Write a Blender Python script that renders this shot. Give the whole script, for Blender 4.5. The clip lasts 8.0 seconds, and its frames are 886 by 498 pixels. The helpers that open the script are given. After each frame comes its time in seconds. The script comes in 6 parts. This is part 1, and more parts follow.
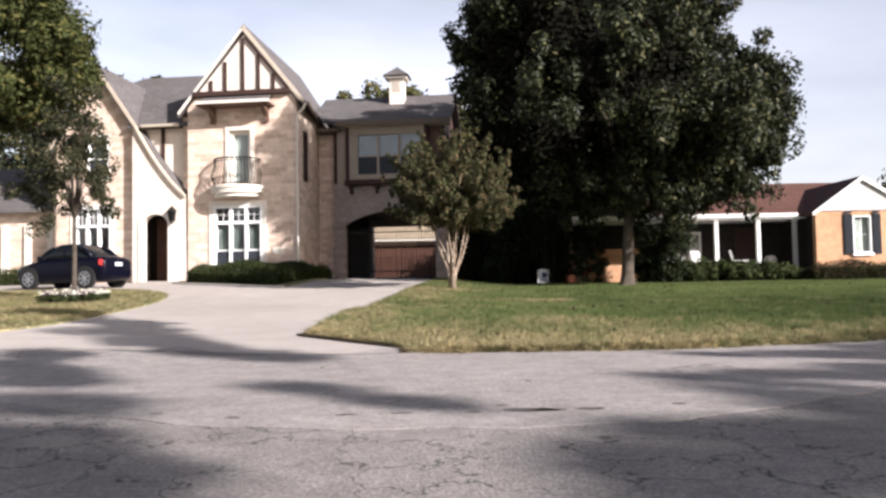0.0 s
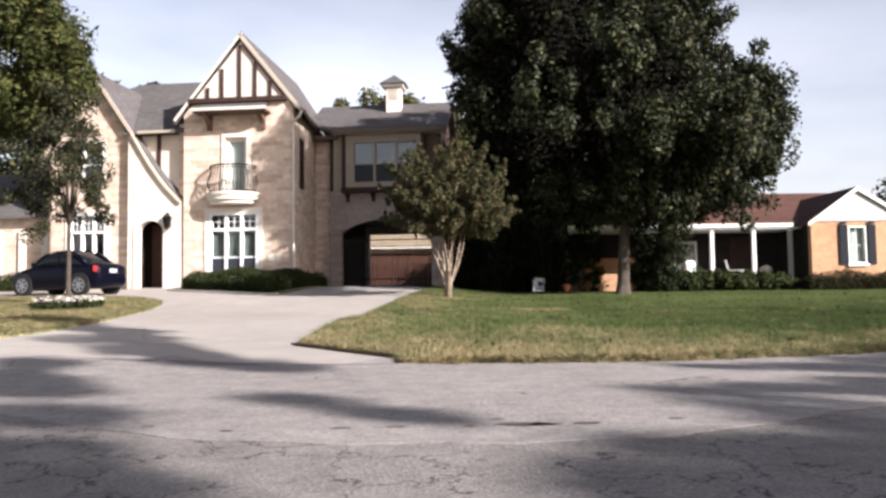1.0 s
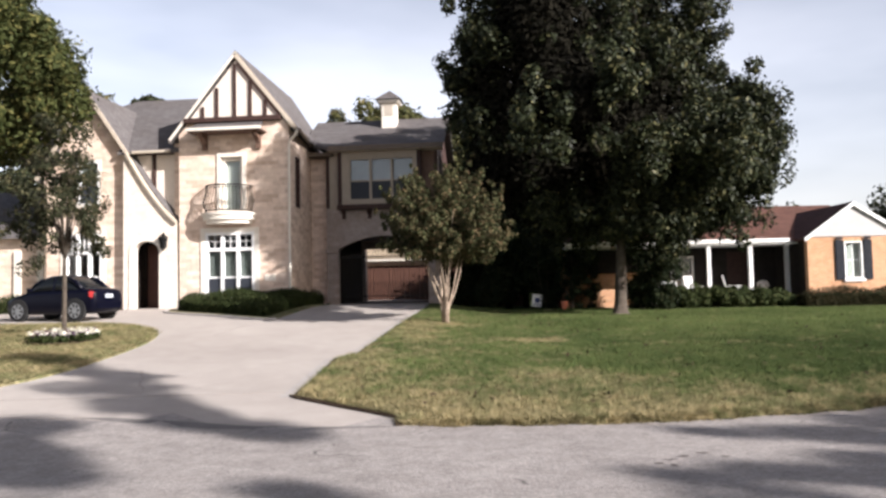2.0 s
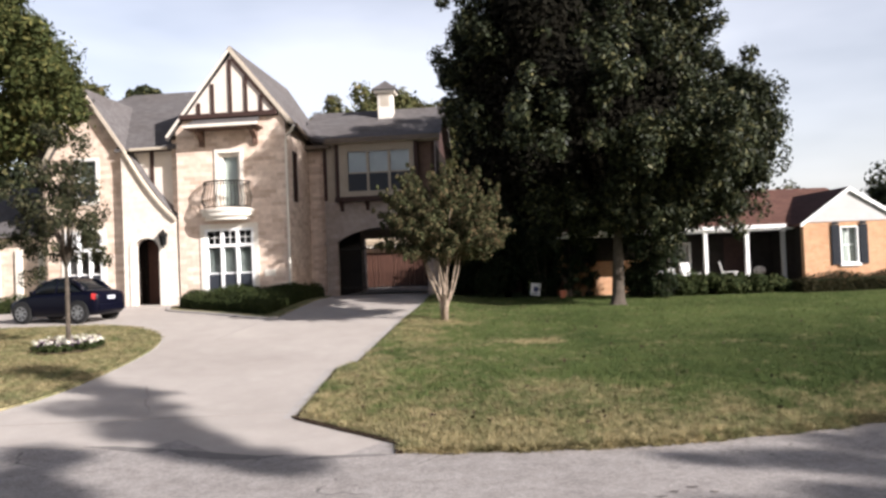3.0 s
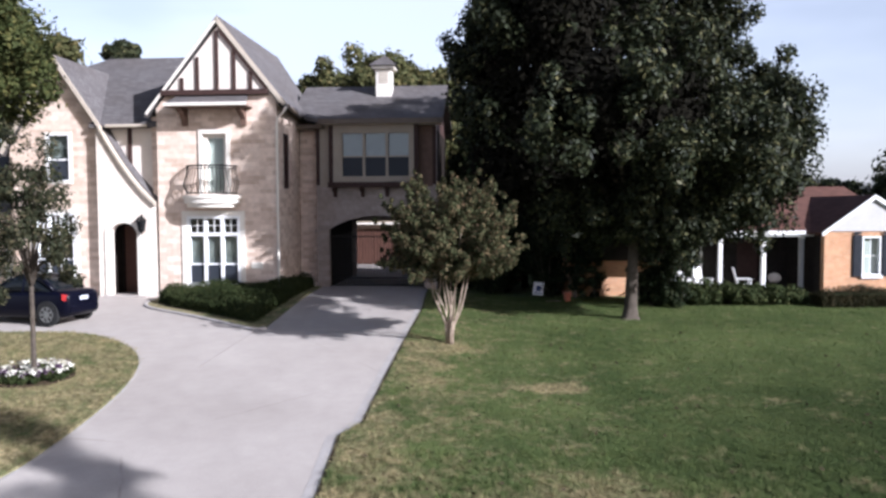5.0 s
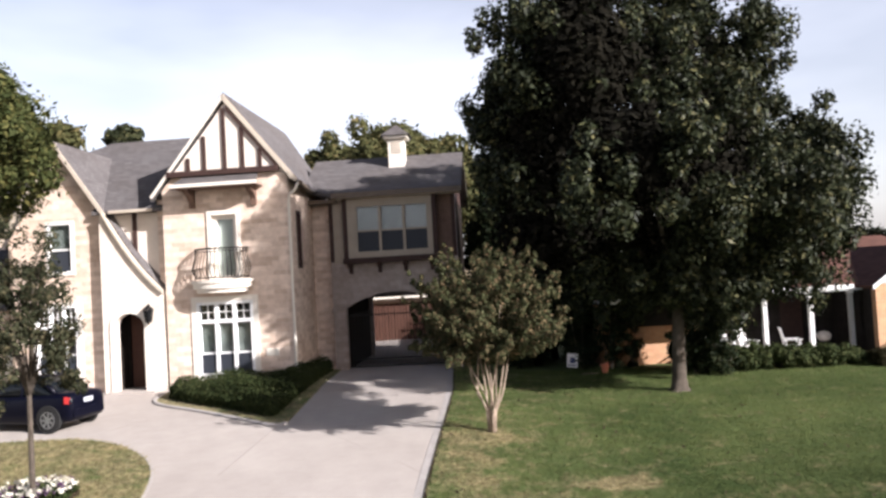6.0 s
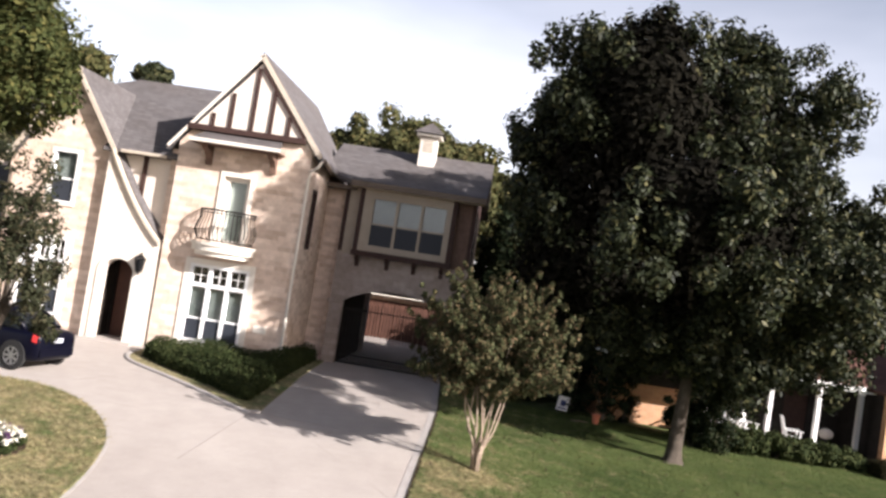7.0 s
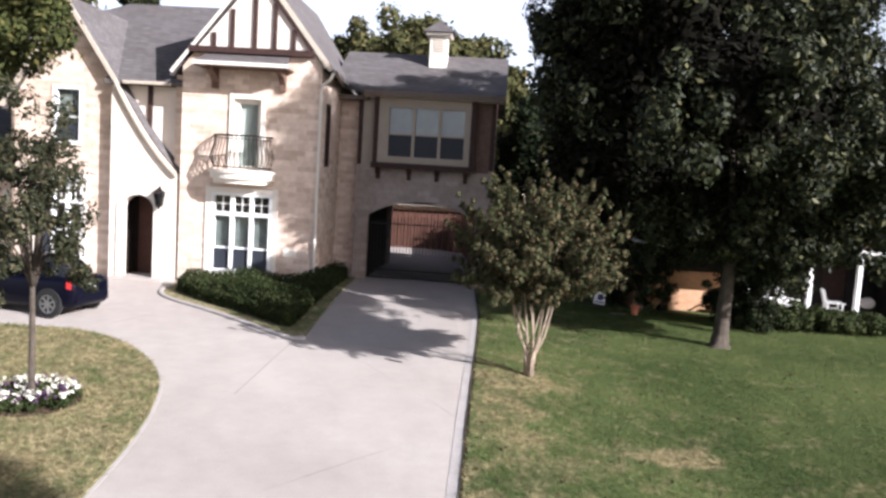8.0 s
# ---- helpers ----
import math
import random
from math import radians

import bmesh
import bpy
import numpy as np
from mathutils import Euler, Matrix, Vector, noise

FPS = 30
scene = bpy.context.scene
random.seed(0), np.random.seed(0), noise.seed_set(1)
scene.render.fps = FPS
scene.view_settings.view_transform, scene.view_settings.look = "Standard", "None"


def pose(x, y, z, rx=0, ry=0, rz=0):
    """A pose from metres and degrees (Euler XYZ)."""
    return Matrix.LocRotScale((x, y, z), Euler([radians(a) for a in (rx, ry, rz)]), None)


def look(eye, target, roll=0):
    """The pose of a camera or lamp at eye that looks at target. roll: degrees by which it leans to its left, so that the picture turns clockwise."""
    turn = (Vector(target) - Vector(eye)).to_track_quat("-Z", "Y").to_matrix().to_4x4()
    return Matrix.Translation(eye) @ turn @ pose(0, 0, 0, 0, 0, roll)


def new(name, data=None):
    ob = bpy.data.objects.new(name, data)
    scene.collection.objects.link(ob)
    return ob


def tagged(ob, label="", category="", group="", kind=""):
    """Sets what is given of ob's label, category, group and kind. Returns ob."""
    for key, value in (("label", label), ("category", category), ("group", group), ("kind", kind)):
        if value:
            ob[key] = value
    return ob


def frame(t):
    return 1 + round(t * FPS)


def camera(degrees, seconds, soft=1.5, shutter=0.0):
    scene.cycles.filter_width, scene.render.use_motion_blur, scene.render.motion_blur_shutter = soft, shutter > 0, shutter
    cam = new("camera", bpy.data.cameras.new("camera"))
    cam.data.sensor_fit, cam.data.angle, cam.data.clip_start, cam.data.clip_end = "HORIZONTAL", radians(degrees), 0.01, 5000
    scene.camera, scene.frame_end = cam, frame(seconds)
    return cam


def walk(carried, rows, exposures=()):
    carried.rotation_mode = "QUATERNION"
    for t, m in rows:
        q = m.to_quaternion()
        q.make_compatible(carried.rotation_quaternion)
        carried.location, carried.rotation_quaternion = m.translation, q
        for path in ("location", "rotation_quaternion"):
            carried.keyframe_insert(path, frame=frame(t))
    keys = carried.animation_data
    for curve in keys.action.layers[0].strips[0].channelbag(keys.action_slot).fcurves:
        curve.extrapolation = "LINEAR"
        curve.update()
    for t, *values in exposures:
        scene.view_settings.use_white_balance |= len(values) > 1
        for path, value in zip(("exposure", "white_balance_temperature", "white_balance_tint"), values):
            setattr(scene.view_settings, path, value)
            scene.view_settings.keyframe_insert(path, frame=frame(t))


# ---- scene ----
cam = camera(60.0, 8.0, soft=2.75)
PATH = [
    (0, (0.294, -0.153, 0.804), (0.327, 1.844, 0.898), -1.1),
    (0.5, (0.298, -0.105, 0.782), (0.336, 1.892, 0.89), -1.6),
    (1, (0.295, -0.124, 0.838), (0.339, 1.872, 0.951), -0.8),
    (1.5, (0.301, -0.14, 1.148), (0.345, 1.856, 1.261), -0.8),
    (1.7, (0.28, -0.113, 1.313), (0.33, 1.883, 1.436), -0.7),
    (2.8, (0.347, -0.285, 2.15), (0.399, 1.713, 2.198), -3.4),
    (3, (0.357, -0.337, 2.251), (0.409, 1.662, 2.294), -2.3),
    (3.5, (0.526, -0.431, 2.583), (0.572, 1.564, 2.454), -0.4),
    (3.8, (0.675, -0.532, 2.851), (0.713, 1.433, 2.485), 3.3),
    (4, (0.686, -0.476, 3.109), (0.725, 1.482, 2.7), 5.0),
    (4.2, (0.557, -0.252, 3.327), (0.611, 1.704, 2.912), 6.4),
    (4.5, (0.277, 0.485, 3.55), (0.341, 2.455, 3.208), 4.9),
    (4.7, (0.066, 0.924, 3.74), (0.146, 2.908, 3.502), 3.4),
    (5, (-0.254, 1.604, 4.163), (-0.155, 3.599, 4.063), -0.3),
    (5.2, (-0.461, 2.05, 4.369), (-0.359, 4.047, 4.332), -1.7),
    (6.3, (-1.017, 3.797, 4.426), (-0.921, 5.793, 4.505), -3.3),
    (6.5, (-1.101, 4.115, 4.598), (-1.001, 6.112, 4.642), -2.4),
    (6.8, (-1.219, 4.136, 4.781), (-1.124, 6.132, 4.845), 4.4),
    (7, (-1.395, 4.48, 4.742), (-1.294, 6.476, 4.819), 8.9),
    (7.2, (-1.464, 4.54, 4.741), (-1.363, 6.537, 4.789), 9.5),
    (7.5, (-1.679, 4.78, 4.749), (-1.572, 6.777, 4.737), 9.0),
    (7.7, (-1.938, 4.863, 4.812), (-1.819, 6.858, 4.736), 7.7),
    (8, (-2.022, 5.12, 4.866), (-1.914, 7.109, 4.683), 3.5),
]
walk(cam, [(t, look(eye, target, roll)) for t, eye, target, roll in PATH],
     [(0, 1.2, 6350, 17), (1.5, 1.17, 6350, 16), (3.0, 1.09, 6350, 15), (3.5, 1.08, 6300, 15), (4.0, 1.03, 5700, 18), (4.5, 0.99, 5750, 19), (5.0, 1.04, 5600, 17), (6.5, 1.27, 6450, 17), (7.2, 1.32, 6400, 17), (8, 1.33, 5950, 17)])

# ---- light ----
SUN_AZ, SUN_EL = math.atan2(-0.59, 0.807), radians(26)
SUN_DIR = Vector((math.cos(SUN_AZ) * math.cos(SUN_EL), math.sin(SUN_AZ) * math.cos(SUN_EL), math.sin(SUN_EL)))
world = bpy.data.worlds.new("world")
scene.world = world
world.use_nodes = True
wn = world.node_tree.nodes
sky = wn.new("ShaderNodeTexSky")
sky.sky_type, sky.sun_disc = "NISHITA", False
sky.sun_elevation, sky.sun_rotation = SUN_EL, math.pi / 2 - SUN_AZ
sky.air_density, sky.dust_density = 1.0, 3.0
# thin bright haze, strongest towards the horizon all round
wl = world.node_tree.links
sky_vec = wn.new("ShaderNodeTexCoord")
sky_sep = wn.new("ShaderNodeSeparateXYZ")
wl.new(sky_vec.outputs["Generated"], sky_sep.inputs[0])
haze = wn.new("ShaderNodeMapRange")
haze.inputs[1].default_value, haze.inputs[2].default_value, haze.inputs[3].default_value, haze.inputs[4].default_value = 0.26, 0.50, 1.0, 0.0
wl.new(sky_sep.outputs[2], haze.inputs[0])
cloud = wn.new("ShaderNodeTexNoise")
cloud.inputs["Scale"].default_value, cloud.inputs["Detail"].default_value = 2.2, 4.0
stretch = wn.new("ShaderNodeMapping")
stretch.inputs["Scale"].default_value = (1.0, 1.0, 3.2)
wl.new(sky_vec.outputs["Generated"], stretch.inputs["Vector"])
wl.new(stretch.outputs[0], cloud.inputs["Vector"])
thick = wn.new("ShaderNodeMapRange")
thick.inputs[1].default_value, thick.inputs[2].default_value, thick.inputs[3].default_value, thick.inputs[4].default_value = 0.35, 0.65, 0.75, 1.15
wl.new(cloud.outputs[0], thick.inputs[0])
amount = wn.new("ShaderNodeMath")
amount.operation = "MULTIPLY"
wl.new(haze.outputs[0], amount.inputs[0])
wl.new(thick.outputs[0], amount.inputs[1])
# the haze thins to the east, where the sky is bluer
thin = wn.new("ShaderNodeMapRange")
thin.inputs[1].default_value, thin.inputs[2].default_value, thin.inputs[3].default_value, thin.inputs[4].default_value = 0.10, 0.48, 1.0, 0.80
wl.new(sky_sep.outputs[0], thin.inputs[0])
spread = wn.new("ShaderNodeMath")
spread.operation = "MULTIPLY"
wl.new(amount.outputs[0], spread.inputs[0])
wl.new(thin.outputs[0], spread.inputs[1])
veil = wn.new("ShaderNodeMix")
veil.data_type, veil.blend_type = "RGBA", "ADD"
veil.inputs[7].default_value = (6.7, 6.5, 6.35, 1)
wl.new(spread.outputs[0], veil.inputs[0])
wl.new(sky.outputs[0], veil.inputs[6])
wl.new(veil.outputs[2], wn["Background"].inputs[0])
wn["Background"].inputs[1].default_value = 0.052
sun_data = bpy.data.lights.new("sun", "SUN")
sun_data.energy, sun_data.angle, sun_data.color = 5.0, radians(0.6), (1.0, 0.96, 0.90)
sun_lamp = new("sun", sun_data)
sun_lamp.matrix_world = look(SUN_DIR * 60, (0, 0, 0))


# ---- materials ----
def shader(name, rough=0.8, metal=0.0):
    m = bpy.data.materials.new(name)
    m.use_nodes = True
    b = m.node_tree.nodes["Principled BSDF"]
    b.inputs["Roughness"].default_value, b.inputs["Metallic"].default_value = rough, metal
    return m, m.node_tree, b


def node(tree, kind, **sets):
    n = tree.nodes.new(kind)
    for k, v in sets.items():
        n.inputs[k.replace("_", " ")].default_value = v
    return n


def ramp(tree, fac, stops):
    r = tree.nodes.new("ShaderNodeValToRGB")
    while len(r.color_ramp.elements) < len(stops):
        r.color_ramp.elements.new(0.5)
    for e, (p, c) in zip(r.color_ramp.elements, stops):
        e.position, e.color = p, (*c, 1)
    tree.links.new(fac, r.inputs[0])
    return r.outputs[0]


def mix(tree, fac, a, b, kind="MIX"):
    m = tree.nodes.new("ShaderNodeMix")
    m.data_type, m.blend_type = "RGBA", kind
    for value, slot in ((fac, m.inputs[0]), (a, m.inputs[6]), (b, m.inputs[7])):
        if isinstance(value, (int, float)):
            slot.default_value = value
        elif isinstance(value, tuple):
            slot.default_value = (*value, 1)
        else:
            tree.links.new(value, slot)
    return m.outputs[2]


def position(tree):
    return tree.nodes.new("ShaderNodeNewGeometry").outputs["Position"]


def noise_of(tree, vec, scale, detail=4.0, rough=0.55):
    n = node(tree, "ShaderNodeTexNoise", Scale=scale, Detail=detail, Roughness=rough)
    tree.links.new(vec, n.inputs["Vector"])
    return n.outputs[0]


def node_color(tree, vec, scale):
    n = node(tree, "ShaderNodeTexNoise", Scale=scale, Detail=3.0)
    tree.links.new(vec, n.inputs["Vector"])
    return n.outputs[1]


def bump(tree, bsdf, height, strength=0.4, dist=0.02):
    b = node(tree, "ShaderNodeBump", Strength=strength, Distance=dist)
    tree.links.new(height, b.inputs["Height"])
    tree.links.new(b.outputs[0], bsdf.inputs["Normal"])


def plain(name, c1, c2, scale=3.0, fine=40.0, rough=0.8, metal=0.0, bumps=0.25, dist=0.01, gloss=0.3):
    """A surface that wavers between two colours at two scales, with a fine relief."""
    m, t, b = shader(name, rough, metal)
    b.inputs["Specular IOR Level"].default_value = gloss
    vec = position(t)
    big, small = noise_of(t, vec, scale), noise_of(t, vec, fine)
    col = ramp(t, big, [(0.3, c1), (0.7, c2)])
    col = mix(t, 0.35, col, ramp(t, small, [(0.3, tuple(v * 0.72 for v in c1)), (0.7, tuple(min(1, v * 1.2) for v in c2))]))
    t.links.new(col, b.inputs["Base Color"])
    bump(t, b, small, bumps, dist)
    return m


def courses(name, c1, c2, mortar, w, h, gap, rough=0.85, stain=(0.8, 0.75, 0.7), mottle=0.55):
    """Coursed pieces (bricks, shingles) laid along the wall; runs round corners."""
    m, t, b = shader(name, rough)
    b.inputs["Specular IOR Level"].default_value = 0.2
    vec = position(t)
    sep = t.nodes.new("ShaderNodeSeparateXYZ")
    t.links.new(vec, sep.inputs[0])
    add = t.nodes.new("ShaderNodeMath")
    t.links.new(sep.outputs[0], add.inputs[0])
    t.links.new(sep.outputs[1], add.inputs[1])
    com = t.nodes.new("ShaderNodeCombineXYZ")
    t.links.new(add.outputs[0], com.inputs[0])
    t.links.new(sep.outputs[2], com.inputs[1])
    br = node(t, "ShaderNodeTexBrick", Color1=(*c1, 1), Color2=(*c2, 1), Mortar=(*mortar, 1), Scale=1.0, Mortar_Size=gap, Mortar_Smooth=0.2, Brick_Width=w, Row_Height=h)
    t.links.new(com.outputs[0], br.inputs["Vector"])
    big = noise_of(t, vec, 0.55, 5)
    mid = noise_of(t, vec, 4.5, 4, 0.65)
    col = mix(t, 0.6, br.outputs[0], ramp(t, big, [(0.3, stain), (0.62, (1, 1, 1))]), "MULTIPLY")
    col = mix(t, mottle, col, ramp(t, mid, [(0.32, (0.70, 0.68, 0.65)), (0.62, (1.0, 1.0, 1.0))]), "MULTIPLY")
    t.links.new(col, b.inputs["Base Color"])
    bump(t, b, br.outputs[1], 0.35, -0.01)
    return m


def drive_material():
    """Broom-finished concrete with broad weathering, tyre-worn lanes and a few hairline cracks."""
    m, t, b = shader("concrete", 0.9)
    vec = position(t)
    big, mid, fine = noise_of(t, vec, 0.28, 4), noise_of(t, vec, 2.2, 5, 0.6), noise_of(t, vec, 45, 2)
    col = ramp(t, big, [(0.3, (0.325, 0.288, 0.258)), (0.7, (0.405, 0.366, 0.331))])
    col = mix(t, 0.6, col, ramp(t, mid, [(0.3, (0.86, 0.855, 0.85)), (0.65, (1.04, 1.04, 1.04))]), "MULTIPLY")
    col = mix(t, 0.4, col, ramp(t, fine, [(0.3, (0.8, 0.8, 0.8)), (0.7, (1.12, 1.12, 1.12))]), "MULTIPLY")
    vor = node(t, "ShaderNodeTexVoronoi", Scale=0.22)
    vor.feature = "DISTANCE_TO_EDGE"
    t.links.new(mix(t, 0.25, vec, node_color(t, vec, 0.8)), vor.inputs["Vector"])
    crack = ramp(t, vor.outputs[0], [(0.0, (0.72, 0.71, 0.7)), (0.004, (1, 1, 1))])
    col = mix(t, ramp(t, noise_of(t, vec, 0.5, 2), [(0.5, (0, 0, 0)), (0.6, (1, 1, 1))]), col, mix(t, 1.0, col, crack, "MULTIPLY"))
    t.links.new(col, b.inputs["Base Color"])
    bump(t, b, fine, 0.15, 0.006)
    return m


BRICK = courses("tan_brick", (0.575, 0.445, 0.357), (0.80, 0.665, 0.563), (0.67, 0.557, 0.466), 0.40, 0.16, 0.006, stain=(0.86, 0.81, 0.77), mottle=0.62)
STONE = courses("cream_stone", (0.32, 0.27, 0.247), (0.43, 0.366, 0.338), (0.35, 0.30, 0.275), 0.42, 0.2, 0.012, mottle=0.7)
ORANGE = courses("orange_brick", (0.50, 0.25, 0.13), (0.58, 0.32, 0.17), (0.50, 0.38, 0.28), 0.21, 0.07, 0.01)
SHINGLE = courses("grey_shingle", (0.105, 0.097, 0.097), (0.14, 0.13, 0.13), (0.09, 0.083, 0.083), 0.3, 0.12, 0.012, 0.9)
BROWNROOF = courses("brown_shingle", (0.10, 0.048, 0.037), (0.14, 0.068, 0.052), (0.07, 0.038, 0.03), 0.3, 0.09, 0.01, 0.9)
LIMESTONE = courses("pale_limestone", (0.72, 0.64, 0.555), (0.77, 0.69, 0.605), (0.70, 0.62, 0.54), 0.42, 0.2, 0.008, stain=(0.9, 0.87, 0.84))
STUCCO = plain("cream_stucco", (0.62, 0.55, 0.48), (0.70, 0.63, 0.56), 1.2, 60, 0.9)
CREAM = plain("cream_trim", (0.66, 0.61, 0.54), (0.74, 0.69, 0.61), 2, 50, 0.7, bumps=0.1)
# darker copy of the tan paint, with the bay's shade in its colour
SHADETAN = plain("shaded_tan_paint", (0.32, 0.27, 0.215), (0.39, 0.335, 0.27), 2, 50, 0.7, bumps=0.1)
TAN = plain("tan_paint", (0.42, 0.36, 0.29), (0.50, 0.44, 0.36), 2, 50, 0.7, bumps=0.1)
WHITE = plain("white_paint", (0.74, 0.74, 0.73), (0.82, 0.82, 0.81), 3, 60, 0.5, bumps=0.08)
BOARD = plain("off_white_boards", (0.40, 0.39, 0.385), (0.47, 0.46, 0.455), 2, 40, 0.7, bumps=0.1)
TIMBER = plain("dark_timber", (0.030, 0.015, 0.013), (0.058, 0.031, 0.025), 6, 60, 0.7)
BROWNWOOD = plain("brown_bracket_wood", (0.10, 0.058, 0.042), (0.17, 0.105, 0.078), 6, 50, 0.7)
IRON = plain("black_iron", (0.012, 0.011, 0.010), (0.025, 0.022, 0.02), 10, 80, 0.5, 0.4)
BRONZE = plain("bronze_gutter", (0.10, 0.075, 0.055), (0.15, 0.115, 0.085), 5, 50, 0.5)
REDWOOD = plain("stained_cedar", (0.055, 0.024, 0.016), (0.095, 0.042, 0.028), 4, 45, 0.65)
CONCRETE = drive_material()
KERB = plain("pale_kerb", (0.30, 0.278, 0.26), (0.38, 0.354, 0.333), 2, 40, 0.9)
BARK = plain("grey_bark", (0.045, 0.036, 0.028), (0.115, 0.094, 0.074), 5, 30, 0.95, bumps=0.9, dist=0.04)
CRAPEBARK = plain("smooth_pale_bark", (0.13, 0.088, 0.062), (0.40, 0.325, 0.25), 5, 14, 0.8)
TANROOF = courses("tan_tile", (0.36, 0.29, 0.2), (0.45, 0.37, 0.27), (0.2, 0.16, 0.12), 0.3, 0.2, 0.02)
# near-black for the shade between the leaves of a hedge
HEDGESHADE = plain("hedge_shade", (0.012, 0.016, 0.008), (0.025, 0.03, 0.014), 6, 40, 0.95, gloss=0.05)
# shade of the archway and entry recess, put into the wall colour
PASSAGESHADE = plain("passage_shade", (0.012, 0.010, 0.009), (0.024, 0.019, 0.016), 4, 50, 0.9, gloss=0.05)
# shade under the porch roof, put into the wall colour
PORCHSHADE = plain("porch_shade", (0.022, 0.019, 0.018), (0.036, 0.032, 0.03), 4, 50, 0.8, gloss=0.05)
SOIL = plain("mulch", (0.03, 0.02, 0.014), (0.07, 0.05, 0.035), 8, 60, 0.95, bumps=0.6, gloss=0.05)
DARKBLUE = plain("shutter_paint", (0.016, 0.018, 0.024), (0.028, 0.031, 0.038), 6, 40, 0.95)
TERRACOTTA = plain("terracotta", (0.50, 0.16, 0.09), (0.60, 0.22, 0.13), 8, 40, 0.7)
SKYCURTAIN = plain("sky_pale_curtain", (0.30, 0.32, 0.33), (0.42, 0.44, 0.45), 5, 30, 0.9)
SHEER = plain("grey_green_sheer", (0.055, 0.065, 0.056), (0.13, 0.142, 0.125), 4, 25, 0.9)
DRAPE = plain("pale_green_drape", (0.28, 0.30, 0.26), (0.38, 0.40, 0.35), 5, 30, 0.9)
# near-black colour for the shade inside the crown and on evergreen trunks
SHADEBLACK = plain("shade_black", (0.004, 0.004, 0.003), (0.010, 0.009, 0.006), 3, 20, 0.95, gloss=0.05)
ROOMSHADE = plain("dim_room_shade", (0.02, 0.02, 0.022), (0.04, 0.04, 0.042), 2, 20, 0.9, gloss=0.05)


def leaf_material(name, dark, light, dry, rough=0.7, dry_at=0.8, gloss=0.08):
    m, t, b = shader(name, rough)
    b.inputs["Specular IOR Level"].default_value = gloss
    geo = t.nodes.new("ShaderNodeNewGeometry")
    col = ramp(t, geo.outputs["Random Per Island"], [(0.0, dark), (dry_at - 0.1, light), (min(1, dry_at + 0.15), dry)])
    big = noise_of(t, geo.outputs["Position"], 0.6, 3)
    col = mix(t, 0.6, col, ramp(t, big, [(0.35, (0.6, 0.65, 0.6)), (0.65, (1, 1, 1))]), "MULTIPLY")
    t.links.new(col, b.inputs["Base Color"])
    tr = t.nodes.new("ShaderNodeBsdfTranslucent")
    t.links.new(col, tr.inputs[0])
    ms = t.nodes.new("ShaderNodeMixShader")
    ms.inputs[0].default_value = 0.10
    t.links.new(b.outputs[0], ms.inputs[1])
    t.links.new(tr.outputs[0], ms.inputs[2])
    t.links.new(ms.outputs[0], t.nodes["Material Output"].inputs[0])
    return m


OAKLEAF = leaf_material("oak_leaf", (0.008, 0.011, 0.006), (0.036, 0.043, 0.021), (0.105, 0.098, 0.046), 0.5, dry_at=0.88, gloss=0.1)
CRAPELEAF = leaf_material("crape_leaf", (0.024, 0.029, 0.013), (0.074, 0.079, 0.037), (0.16, 0.108, 0.062), dry_at=0.76)
YOUNGLEAF = leaf_material("young_leaf", (0.017, 0.020, 0.011), (0.042, 0.045, 0.024), (0.088, 0.074, 0.042))
AUTUMNLEAF = leaf_material("turning_leaf", (0.026, 0.034, 0.011), (0.054, 0.062, 0.021), (0.12, 0.11, 0.038), dry_at=0.82)
WOODLEAF = leaf_material("woodland_leaf", (0.040, 0.044, 0.018), (0.088, 0.088, 0.036), (0.14, 0.115, 0.05), dry_at=0.82)
HEDGELEAF = leaf_material("hedge_leaf", (0.018, 0.026, 0.010), (0.040, 0.053, 0.020), (0.075, 0.08, 0.032), gloss=0.05)
OLIVELEAF = leaf_material("olive_hedge_leaf", (0.015, 0.016, 0.008), (0.040, 0.037, 0.018), (0.085, 0.066, 0.034), gloss=0.05)
SHRUBLEAF = leaf_material("shrub_leaf", (0.008, 0.013, 0.006), (0.02, 0.03, 0.013), (0.045, 0.045, 0.02))


